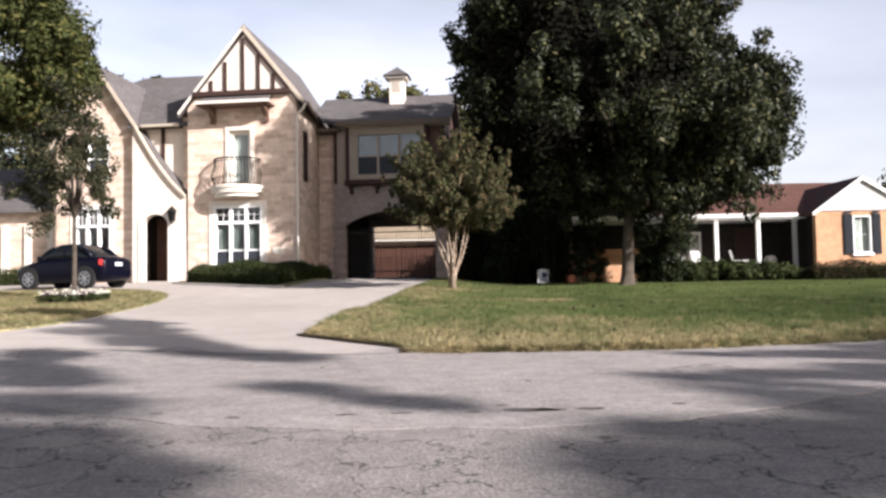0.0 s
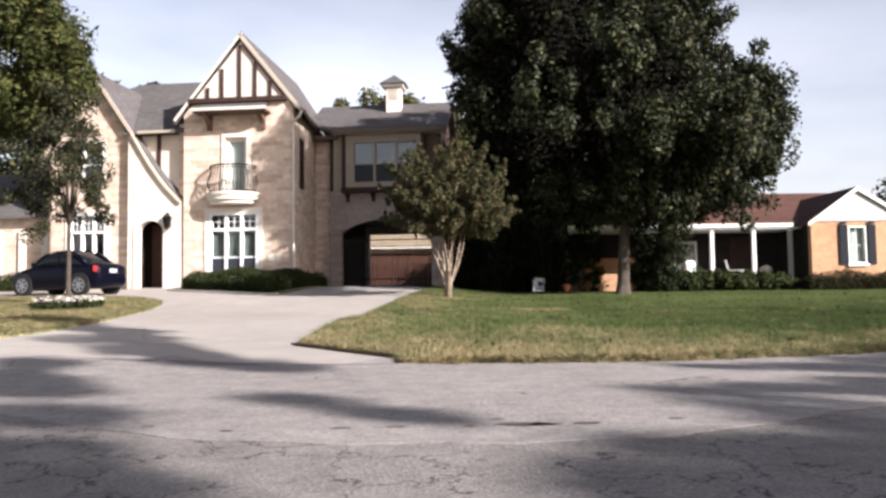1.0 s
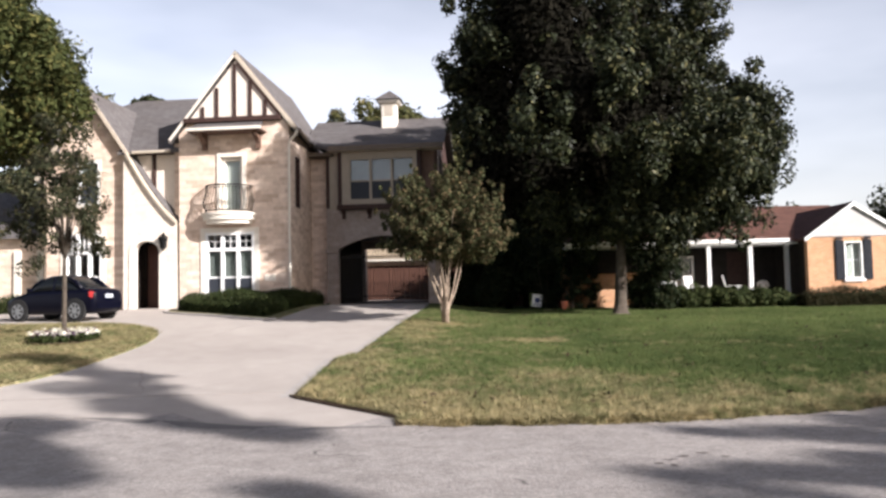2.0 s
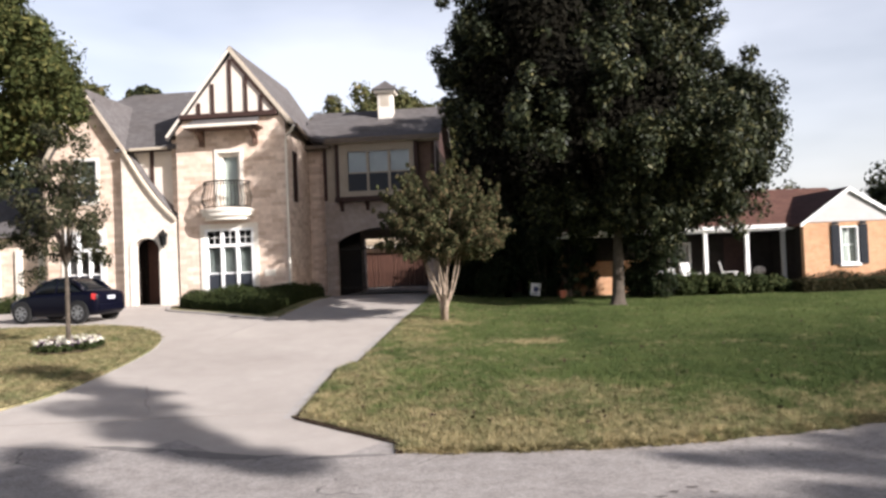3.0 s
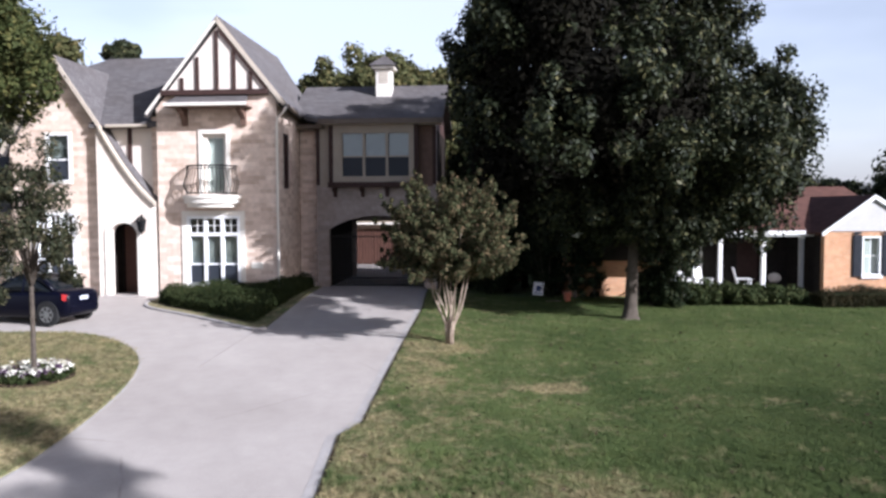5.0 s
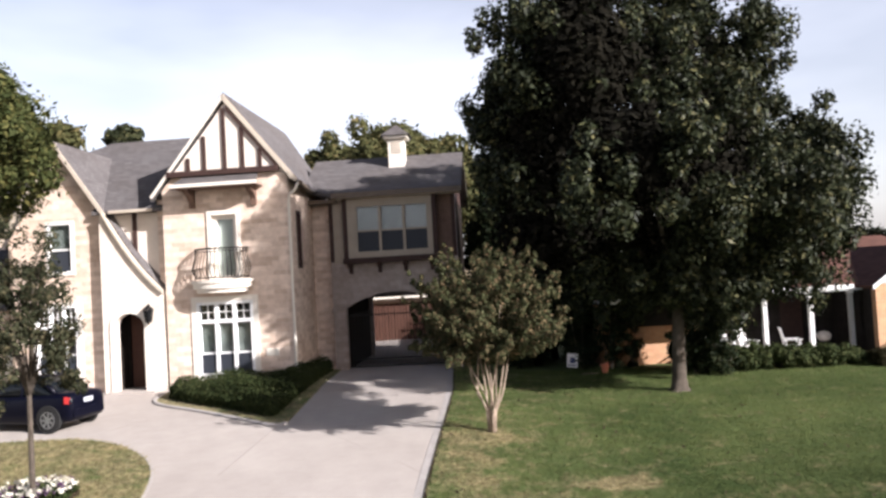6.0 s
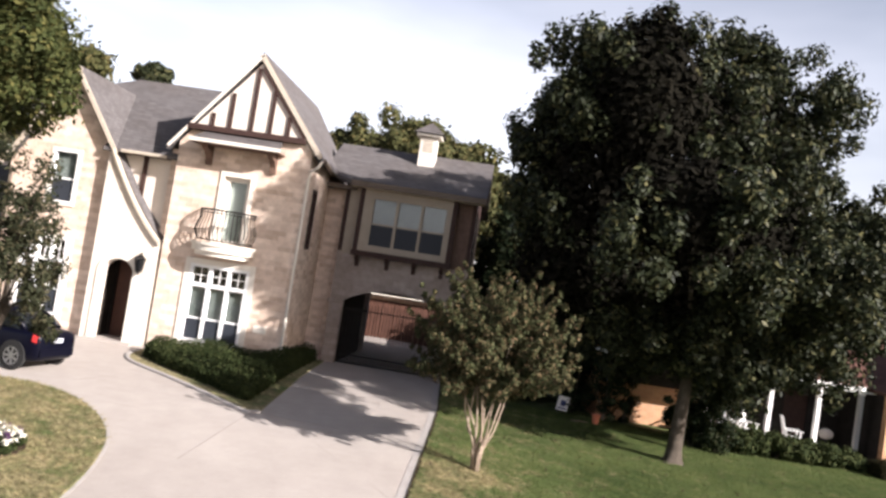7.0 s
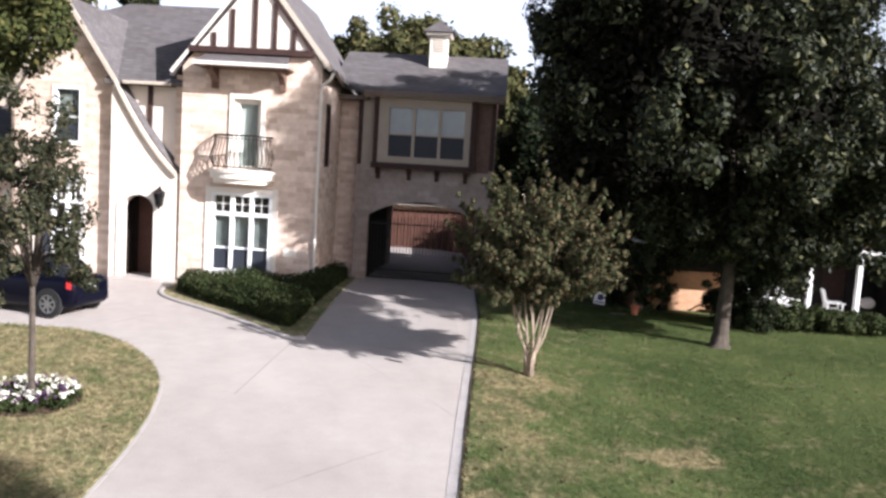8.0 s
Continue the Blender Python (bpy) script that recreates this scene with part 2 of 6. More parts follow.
def grass_material(name, blades):
    """Green lawn that dries to straw in patches and along the street."""
    m, t, b = shader(name, 0.9)
    b.inputs["Specular IOR Level"].default_value = 0.1
    vec = position(t)
    sep = t.nodes.new("ShaderNodeSeparateXYZ")
    t.links.new(vec, sep.inputs[0])
    big, mid, small = noise_of(t, vec, 0.35, 4), noise_of(t, vec, 1.6, 4), noise_of(t, vec, 30, 3)
    edge = t.nodes.new("ShaderNodeMapRange")
    edge.inputs[1].default_value, edge.inputs[2].default_value = 8.8, 12.6
    edge.inputs[3].default_value, edge.inputs[4].default_value = 0.31, -0.09
    t.links.new(sep.outputs[1], edge.inputs[0])
    side = t.nodes.new("ShaderNodeMapRange")
    side.inputs[1].default_value, side.inputs[2].default_value = -7.0, 5.0
    side.inputs[3].default_value, side.inputs[4].default_value = 0.34, -0.06
    t.links.new(sep.outputs[0], side.inputs[0])
    fleck = t.nodes.new("ShaderNodeMapRange")
    fleck.inputs[1].default_value, fleck.inputs[2].default_value, fleck.inputs[3].default_value, fleck.inputs[4].default_value = 0.3, 0.7, -0.16, 0.16
    t.links.new(noise_of(t, vec, 5.5, 2, 0.6), fleck.inputs[0])
    total = mid
    for extra in (edge.outputs[0], side.outputs[0], fleck.outputs[0]):
        a = t.nodes.new("ShaderNodeMath")
        t.links.new(total, a.inputs[0])
        t.links.new(extra, a.inputs[1])
        total = a.outputs[0]
    for cx, cy, rx, ry, amount in ((3.0, 17.55, 0.72, 0.5, 0.55), (1.9, 17.6, 0.5, 0.25, 0.25), (2.65, 12.3, 0.9, 0.75, 0.26), (0.95, 21.1, 1.2, 0.7, 0.26), (0.3, 19.0, 0.7, 3.2, 0.16), (-0.7, 14.0, 0.7, 2.8, 0.14), (6.5, 16.5, 1.8, 0.5, 0.10)):
        off = t.nodes.new("ShaderNodeVectorMath")
        off.operation = "SUBTRACT"
        off.inputs[1].default_value = (cx, cy, 0)
        t.links.new(mix(t, 0.25, vec, node_color(t, vec, 3.0), "ADD"), off.inputs[0])
        sc = t.nodes.new("ShaderNodeVectorMath")
        sc.operation = "MULTIPLY"
        sc.inputs[1].default_value = (1 / rx, 1 / ry, 0)
        t.links.new(off.outputs[0], sc.inputs[0])
        ln = t.nodes.new("ShaderNodeVectorMath")
        ln.operation = "LENGTH"
        t.links.new(sc.outputs[0], ln.inputs[0])
        mr = t.nodes.new("ShaderNodeMapRange")
        mr.inputs[1].default_value, mr.inputs[2].default_value, mr.inputs[3].default_value, mr.inputs[4].default_value = 0.5, 1.2, amount, 0.0
        t.links.new(ln.outputs["Value"], mr.inputs[0])
        a = t.nodes.new("ShaderNodeMath")
        t.links.new(total, a.inputs[0])
        t.links.new(mr.outputs[0], a.inputs[1])
        total = a.outputs[0]
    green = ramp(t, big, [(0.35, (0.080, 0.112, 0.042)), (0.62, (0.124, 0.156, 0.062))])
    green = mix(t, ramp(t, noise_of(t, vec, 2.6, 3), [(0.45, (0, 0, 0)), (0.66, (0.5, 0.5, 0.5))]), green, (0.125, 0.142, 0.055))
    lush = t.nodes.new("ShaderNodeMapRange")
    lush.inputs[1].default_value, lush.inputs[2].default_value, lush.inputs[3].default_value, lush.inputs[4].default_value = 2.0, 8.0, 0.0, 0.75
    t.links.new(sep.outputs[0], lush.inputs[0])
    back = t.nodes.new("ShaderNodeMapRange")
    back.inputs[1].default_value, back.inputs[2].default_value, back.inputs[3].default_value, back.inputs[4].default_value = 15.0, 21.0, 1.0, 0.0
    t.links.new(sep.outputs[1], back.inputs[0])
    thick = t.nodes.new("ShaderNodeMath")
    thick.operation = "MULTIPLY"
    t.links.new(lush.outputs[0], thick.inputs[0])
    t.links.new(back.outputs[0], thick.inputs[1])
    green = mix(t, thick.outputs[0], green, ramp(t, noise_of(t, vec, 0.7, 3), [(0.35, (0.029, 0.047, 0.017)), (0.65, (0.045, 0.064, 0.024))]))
    straw = ramp(t, small, [(0.3, (0.235, 0.202, 0.120)), (0.7, (0.375, 0.322, 0.204))])
    col = mix(t, ramp(t, total, [(0.44, (0, 0, 0)), (0.82, (1, 1, 1))]), green, straw)
    tuft, band = noise_of(t, vec, 8.0, 3, 0.65), noise_of(t, vec, 0.9, 3)
    coarse = ramp(t, total, [(0.45, (0.18, 0.18, 0.18)), (0.72, (0.9, 0.9, 0.9))])
    col = mix(t, coarse, col, ramp(t, tuft, [(0.37, (0.48, 0.48, 0.41)), (0.60, (1.24, 1.22, 1.18))]), "MULTIPLY")
    col = mix(t, 0.7, col, ramp(t, band, [(0.35, (0.78, 0.82, 0.78)), (0.65, (1.1, 1.08, 1.05))]), "MULTIPLY")
    if blades:
        geo = t.nodes.new("ShaderNodeNewGeometry")
        col = mix(t, 0.7, col, ramp(t, geo.outputs["Random Per Island"], [(0, (1.12, 1.14, 1.08)), (1, (1.55, 1.52, 1.44))]), "MULTIPLY")
        through_light = t.nodes.new("ShaderNodeBsdfTranslucent")
        t.links.new(col, through_light.inputs[0])
        ms = t.nodes.new("ShaderNodeMixShader")
        ms.inputs[0].default_value = 0.4
        t.links.new(b.outputs[0], ms.inputs[1])
        t.links.new(through_light.outputs[0], ms.inputs[2])
        t.links.new(ms.outputs[0], t.nodes["Material Output"].inputs[0])
    else:
        col = mix(t, 0.6, col, ramp(t, small, [(0.3, (0.74, 0.74, 0.71)), (0.7, (0.96, 0.96, 0.93))]), "MULTIPLY")
        bump(t, b, small, 0.6, 0.05)
    t.links.new(col, b.inputs["Base Color"])
    return m


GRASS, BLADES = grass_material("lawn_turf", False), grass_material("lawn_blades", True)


def road_material(name, c1, c2, grit, cracks, cover, grain=0.8, black=0.28):
    m, t, b = shader(name, 0.9)
    vec = position(t)
    big, mid, fine = noise_of(t, vec, 0.4, 5), noise_of(t, vec, 3.0, 6, 0.65), noise_of(t, vec, grit, 2, 0.7)
    stones = node(t, "ShaderNodeTexVoronoi", Scale=grit * 0.8)
    t.links.new(vec, stones.inputs["Vector"])
    vor = node(t, "ShaderNodeTexVoronoi", Scale=cracks)
    vor.feature = "DISTANCE_TO_EDGE"
    warp = mix(t, 0.30, vec, node_color(t, vec, cracks * 2.5))
    t.links.new(warp, vor.inputs["Vector"])
    col = ramp(t, big, [(0.3, c1), (0.7, c2)])
    col = mix(t, grain, col, ramp(t, fine, [(0.3, (0.66, 0.655, 0.65)), (0.7, (1.22, 1.21, 1.2))]), "MULTIPLY")
    sep = t.nodes.new("ShaderNodeSeparateColor")
    t.links.new(stones.outputs["Color"], sep.inputs[0])
    col = mix(t, 0.45, col, ramp(t, sep.outputs[0], [(0.1, (0.7, 0.69, 0.68)), (0.9, (1.28, 1.27, 1.25))]), "MULTIPLY")
    col = mix(t, 0.7, col, ramp(t, mid, [(0.35, (0.72, 0.71, 0.71)), (0.62, (1.08, 1.08, 1.08))]), "MULTIPLY")
    crack = ramp(t, vor.outputs[0], [(0.0, (black, black, black)), (0.022, (1, 1, 1))])
    mask = ramp(t, noise_of(t, vec, 0.9, 3), [(cover, (0, 0, 0)), (cover + 0.08, (1, 1, 1))])
    col = mix(t, mask, col, mix(t, 1.0, col, crack, "MULTIPLY"))
    t.links.new(col, b.inputs["Base Color"])
    bump(t, b, fine, 0.7, 0.012)
    return m


ASPHALT = road_material("old_asphalt", (0.185, 0.168, 0.157), (0.265, 0.243, 0.229), 48, 2.4, 0.40, 1.0, 0.10)
STREET = road_material("worn_street", (0.245, 0.223, 0.210), (0.305, 0.28, 0.264), 34, 1.3, 0.58, 0.5)
JOINT = plain("joint_filler", (0.255, 0.228, 0.205), (0.33, 0.30, 0.272), 3, 40, 0.9)
LIPSHADE = plain("lip_shade_grey", (0.12, 0.11, 0.105), (0.19, 0.175, 0.165), 3, 40, 0.9)
STAIN = plain("oil_and_pit_dark", (0.06, 0.05, 0.045), (0.13, 0.115, 0.105), 6, 50, 0.6)


def glass_material():
    m, t, b = shader("window_glass", 0.03)
    b.inputs["Base Color"].default_value = (0.85, 0.9, 0.92, 1)
    b.inputs["Transmission Weight"].default_value = 1.0
    b.inputs["IOR"].default_value = 1.5
    return m


GLASS = glass_material()


def glossy(name, color, rough=0.2, metal=0.0, coat=0.0, gloss=0.3):
    m, t, b = shader(name, rough, metal)
    n = noise_of(t, position(t), 18, 3)
    t.links.new(ramp(t, n, [(0.3, tuple(v * 0.85 for v in color)), (0.7, color)]), b.inputs["Base Color"])
    b.inputs["Coat Weight"].default_value = coat
    b.inputs["Specular IOR Level"].default_value = gloss
    return m


CARPAINT = glossy("navy_car_paint", (0.0025, 0.0028, 0.008), 0.3, 0.0, 0.0, 0.12)
CARGLASS = glossy("tinted_glass", (0.008, 0.01, 0.012), 0.08, 0.0, 0.0, 0.2)
TYRE = plain("tyre_rubber", (0.012, 0.012, 0.012), (0.022, 0.022, 0.022), 10, 60, 0.85)
ALLOY = glossy("alloy_wheel", (0.45, 0.46, 0.48), 0.3, 0.9)
REDLENS = glossy("red_lens", (0.30, 0.012, 0.012), 0.45, 0.0, 0.0)
PLATE = glossy("pale_plate", (0.45, 0.47, 0.52), 0.6)
SIGNWHITE = glossy("sign_plastic", (0.8, 0.8, 0.82), 0.4)
SIGNBLUE = glossy("sign_ink", (0.05, 0.07, 0.18), 0.4)
PETAL = plain("pale_petal", (0.66, 0.63, 0.48), (0.80, 0.78, 0.70), 20, 60, 0.7)
PETALDARK = plain("purple_petal", (0.05, 0.02, 0.06), (0.12, 0.06, 0.12), 20, 60, 0.7)

# ---- building tools ----
from mathutils.geometry import delaunay_2d_cdt


def thing(name, label, category, at=(0, 0, 0), group="", kind=""):
    ob = new(name)
    ob.location = at
    ob.empty_display_size = 0.3
    return tagged(ob, label, category, group, kind)


def finish(bm, name, material, smooth=False):
    me = bpy.data.meshes.new(name)
    bmesh.ops.recalc_face_normals(bm, faces=bm.faces)
    if smooth:
        for f in bm.faces:
            f.smooth = True
    bm.to_mesh(me)
    bm.free()
    me.materials.append(material)
    return me


def part(name, bm, material, parent, label="", smooth=False):
    """Links a bmesh (in world metres) as one mesh under a thing or part."""
    ob = new(name, finish(bm, name, material, smooth))
    if parent is not None:
        ob.parent = parent
        ob.matrix_parent_inverse = base_of(parent).inverted()
    if label:
        ob["label"] = label
    return ob


def base_of(ob):
    m = ob.matrix_basis.copy()
    while ob.parent:
        m = ob.parent.matrix_basis @ ob.matrix_parent_inverse @ m
        ob = ob.parent
    return m


def raw(name, verts, faces, material, parent=None, smooth=False):
    me = bpy.data.meshes.new(name)
    me.from_pydata(verts, [], faces)
    me.materials.append(material)
    if smooth:
        me.shade_smooth()
    ob = new(name, me)
    if parent is not None:
        ob.parent = parent
        ob.matrix_parent_inverse = base_of(parent).inverted()
    return ob


def box(bm, x0, x1, y0, y1, z0, z1, bevel=0.0, m=None):
    vs = [bm.verts.new((x, y, z)) for z in (z0, z1) for y in (y0, y1) for x in (x0, x1)]
    fs = [bm.faces.new([vs[i] for i in f]) for f in ((0, 2, 3, 1), (4, 5, 7, 6), (0, 1, 5, 4), (2, 6, 7, 3), (0, 4, 6, 2), (1, 3, 7, 5))]
    if bevel:
        es = list({e for f in fs for e in f.edges})
        out = bmesh.ops.bevel(bm, geom=es, offset=bevel, segments=1, affect="EDGES", profile=0.5)
        vs = list({v for f in out["faces"] for v in f.verts} | {v for v in vs if v.is_valid})
    if m is not None:
        bmesh.ops.transform(bm, matrix=m, verts=[v for v in vs if v.is_valid])
    return bm


def boxes(rows, bevel=0.0):
    bm = bmesh.new()
    for r in rows:
        box(bm, *r, bevel=bevel)
    return bm


def inside(p, poly):
    x, y = p
    hit = False
    for (x0, y0), (x1, y1) in zip(poly, poly[1:] + poly[:1]):
        if (y0 > y) != (y1 > y) and x < (x1 - x0) * (y - y0) / (y1 - y0) + x0:
            hit = not hit
    return hit


def plate(outline, holes, a, b, place):
    """A flat outline with holes, given thickness from a to b; place(u, v, w) sets it in the world."""
    loops = [list(outline)] + [list(h) for h in holes]
    pts, edges = [], []
    for lp in loops:
        n0 = len(pts)
        pts += [Vector(p) for p in lp]
        edges += [(n0 + i, n0 + (i + 1) % len(lp)) for i in range(len(lp))]
    vs, es, fs, *_ = delaunay_2d_cdt(pts, edges, [], 0, 1e-5)
    keep = []
    for f in fs:
        c = sum((vs[i] for i in f), Vector((0, 0))) / len(f)
        if inside(c, loops[0]) and not any(inside(c, h) for h in loops[1:]):
            keep.append(f)
    bm = bmesh.new()
    low = [bm.verts.new(place(v[0], v[1], a)) for v in vs]
    top = [bm.verts.new(place(v[0], v[1], b)) for v in vs]
    count = {}
    for f in keep:
        bm.faces.new([low[i] for i in f])
        bm.faces.new([top[i] for i in reversed(f)])
        for i, j in zip(f, f[1:] + f[:1]):
            count[frozenset((i, j))] = count.get(frozenset((i, j)), 0) + 1
    for e, n in count.items():
        if n == 1:
            i, j = tuple(e)
            bm.faces.new((low[i], low[j], top[j], top[i]))
    bmesh.ops.delete(bm, geom=[v for v in bm.verts if not v.link_faces], context="VERTS")
    return bm


def rect(x0, x1, z0, z1):
    return [(x0, z0), (x1, z0), (x1, z1), (x0, z1)]


def on_y(u, v, w):
    return (u, w, v)


def on_x(u, v, w):
    return (w, u, v)


def tube(bm, pts, radii, sides=8):
    """A round tube along points."""
    pts = [Vector(p) for p in pts]
    if isinstance(radii, (int, float)):
        radii = [radii] * len(pts)
    rings = []
    up = Vector((0.31, 0.2, 0.93))
    for i, p in enumerate(pts):
        d = (pts[min(i + 1, len(pts) - 1)] - pts[max(i - 1, 0)]).normalized()
        a = d.cross(up if abs(d.dot(up)) < 0.95 else Vector((1, 0, 0))).normalized()
        b = d.cross(a)
        rings.append([bm.verts.new(p + (a * math.cos(k * 2 * math.pi / sides) + b * math.sin(k * 2 * math.pi / sides)) * radii[i]) for k in range(sides)])
    for r0, r1 in zip(rings, rings[1:]):
        for k in range(sides):
            bm.faces.new((r0[k], r0[(k + 1) % sides], r1[(k + 1) % sides], r1[k]))
    bm.faces.new(rings[0][::-1])
    bm.faces.new(rings[-1])
    return bm


def prism(bm, ring0, ring1):
    a, b = [bm.verts.new(p) for p in ring0], [bm.verts.new(p) for p in ring1]
    n = len(a)
    for i in range(n):
        bm.faces.new((a[i], a[(i + 1) % n], b[(i + 1) % n], b[i]))
    bm.faces.new(a[::-1])
    bm.faces.new(b)
    return bm


def slope(bm, corners, thick):
    """A roof plane from its top corners, with thickness downwards."""
    return prism(bm, [Vector(c) - Vector((0, 0, thick)) for c in corners], corners)


# ---- terrain ----
def lerp_table(v, table):
    for (a, za), (b, zb) in zip(table, table[1:]):
        if v <= b:
            return za + (zb - za) * max(0.0, (v - a) / (b - a))
    return table[-1][1]


HOUSE_RISE = [(9, 0), (18, 0.5), (22, 0.75), (26, 0.95), (29, 1.1), (33, 1.12), (60, 1.2), (900, 1.2)]
LAWN_RISE = [(9, 0), (18, 0.35), (22, 0.52), (26, 0.62), (30, 0.70), (60, 0.8), (900, 0.8)]


def ground(x, y):
    s = min(1.0, max(0.0, (x + 1) / 5))
    s = s * s * (3 - 2 * s)
    a, b = lerp_table(y, HOUSE_RISE), lerp_table(y, LAWN_RISE)
    return a + (b - a) * s


def sheet(name, poly, lift, depth, step, material, jitter=0.0, parent=None):
    """A piece of ground with its own rim: follows the terrain, lift above it, depth down at its edges."""
    rnd = random.Random(3)
    xs, ys = [p[0] for p in poly], [p[1] for p in poly]
    rim = []
    for (x0, y0), (x1, y1) in zip(poly, poly[1:] + poly[:1]):
        n = max(1, int(math.hypot(x1 - x0, y1 - y0) / step))
        for i in range(n):
            k = i / n
            j = jitter if 0 < i else 0
            rim.append((x0 + (x1 - x0) * k + rnd.uniform(-j, j), y0 + (y1 - y0) * k + rnd.uniform(-j, j)))
    pts = [Vector(p) for p in rim]
    nx, ny = int((max(xs) - min(xs)) / step), int((max(ys) - min(ys)) / step)
    for i in range(1, nx):
        for j in range(1, ny):
            p = (min(xs) + i * step, min(ys) + j * step + (i % 2) * step * 0.5)
            if inside(p, rim):
                pts.append(Vector(p))
    vs, es, fs, *_ = delaunay_2d_cdt(pts, [(i, (i + 1) % len(rim)) for i in range(len(rim))], [], 0, 1e-4)
    n = len(vs)
    verts = [(v[0], v[1], ground(v[0], v[1]) + lift) for v in vs]
    faces, count = [], {}
    for f in fs:
        c = sum((vs[i] for i in f), Vector((0, 0))) / len(f)
        if inside(c, rim):
            faces.append(tuple(f))
            for e in zip(f, f[1:] + f[:1]):
                count[frozenset(e)] = (count.get(frozenset(e), (0, 0))[0] + 1, e)
    verts += [(v[0], v[1], ground(v[0], v[1]) + lift - depth) for v in vs]
    for k, (c, (i, j)) in count.items():
        if c == 1:
            faces.append((j, i, i + n, j + n))
    return raw(name, verts, faces, material, parent)

# ---- ground, street, drive ----
gx = [-900, -200, -80, -40] + [-30 + 2.0 * i for i in range(36)] + [50, 90, 200, 900]
gy = [-900, -200, -60, -20, -8] + [-4 + 2.0 * i for i in range(33)] + [70, 100, 200, 900]
gverts = [(x, y, ground(x, y) - (0.12 if y < 8.5 else 0.09)) for y in gy for x in gx]
gfaces = [(j * len(gx) + i, j * len(gx) + i + 1, (j + 1) * len(gx) + i + 1, (j + 1) * len(gx) + i) for j in range(len(gy) - 1) for i in range(len(gx) - 1)]
tagged(raw("ground", gverts, gfaces, GRASS), "wide grassy ground that reaches the horizon", "ground", kind="structure")

EDGE = 9.35
tagged(part("road", boxes([(-150, 150, -6.0, 5.6, -0.2, 0.0)]), ASPHALT, None), "cracked grey asphalt street with worn aggregate", "road", kind="structure")
seam = [(-90, 5.5)] + [(x * 0.25, min(5.5, 4.15 + 0.13 * (x * 0.25 - 0.5) ** 2) + 0.035 * math.sin(x * 1.7) + 0.03 * math.sin(x * 0.61 + 1)) for x in range(-24, 29)] + [(90, 5.5)]
tagged(sheet("road_strip", seam + [(90, EDGE + 1.6), (-90, EDGE + 1.6)], 0.004, 0.12, 1.5, STREET), "smoother paler strip along the side of the street", "road", kind="structure")

def rounded(poly, times=2):
    """Cuts the corners of an outline to a smooth curve."""
    for _ in range(times):
        poly = [q for a, b in zip(poly, poly[1:] + poly[:1]) for q in ((a[0] * 0.75 + b[0] * 0.25, a[1] * 0.75 + b[1] * 0.25), (a[0] * 0.25 + b[0] * 0.75, a[1] * 0.25 + b[1] * 0.75))]
    return poly


DRIVE = [(-30, 10.6), (-8.0, 10.45), (-5.5, 10.15), (-3.8, 9.74), (-2.5, 9.24), (-1.4, 8.96), (-0.02, 8.94), (0.3, 9.3), (0.4, 12), (0.6, 20), (0.9, 33.0), (2.2, 46), (-3.8, 46), (-3.9, 33.5), (-4.5, 29.5), (-9.0, 29.9), (-11.2, 30.5), (-14, 29.4), (-30, 28)]
tagged(sheet("driveway", DRIVE, 0.012, 0.15, 0.8, CONCRETE), "pale concrete circular driveway with tree shadows", "driveway", kind="structure")
VERGE = [(0.0, 8.96), (0.6, 8.9), (1.3, 8.8), (2.4, 8.76), (3.4, 8.84), (4.6, 9.02), (6.0, 9.4), (8.0, 9.85), (12, 10.3), (18, 10.4)]
DRIVE_SIDE = [(-1.53, 10.9), (-1.43, 12.8), (-1.36, 14.6), (-0.99, 15.25), (-0.62, 18.6), (-0.40, 20.4), (0.09, 24.4), (0.36, 26.9), (0.72, 32.4)]
LAWN = [(0.0, 8.96), (-0.02, 9.42)] + DRIVE_SIDE + [(1.2, 40), (60, 40), (60, 10.4)] + VERGE[:0:-1]
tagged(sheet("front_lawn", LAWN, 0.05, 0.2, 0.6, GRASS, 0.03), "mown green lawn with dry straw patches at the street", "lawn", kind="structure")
ISLAND = rounded([(-8.2, 10.0), (-6.25, 12.4), (-6.02, 15.5), (-6.15, 18.4), (-6.75, 20.7), (-8.4, 22.75), (-10.2, 23.4), (-20, 23.3), (-30, 23.2), (-30, 9.5), (-9.6, 9.5)])
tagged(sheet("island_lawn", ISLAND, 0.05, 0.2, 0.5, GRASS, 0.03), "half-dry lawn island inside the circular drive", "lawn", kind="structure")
FRONT = [(-4.25, 23.5), (-4.55, 23.3), (-5.1, 23.85), (-6.2, 24.95), (-7.3, 25.95), (-8.3, 26.75), (-8.85, 27.35), (-9.05, 28.0), (-9.0, 28.8)]
BED = FRONT + [(-8.9, 29.7), (-4.75, 29.2), (-4.2, 32.6), (-3.6, 32.5)]
tagged(sheet("planting_bed", BED, 0.05, 0.2, 0.5, GRASS), "narrow grass edging round the clipped hedge bed", "planting bed", kind="structure")


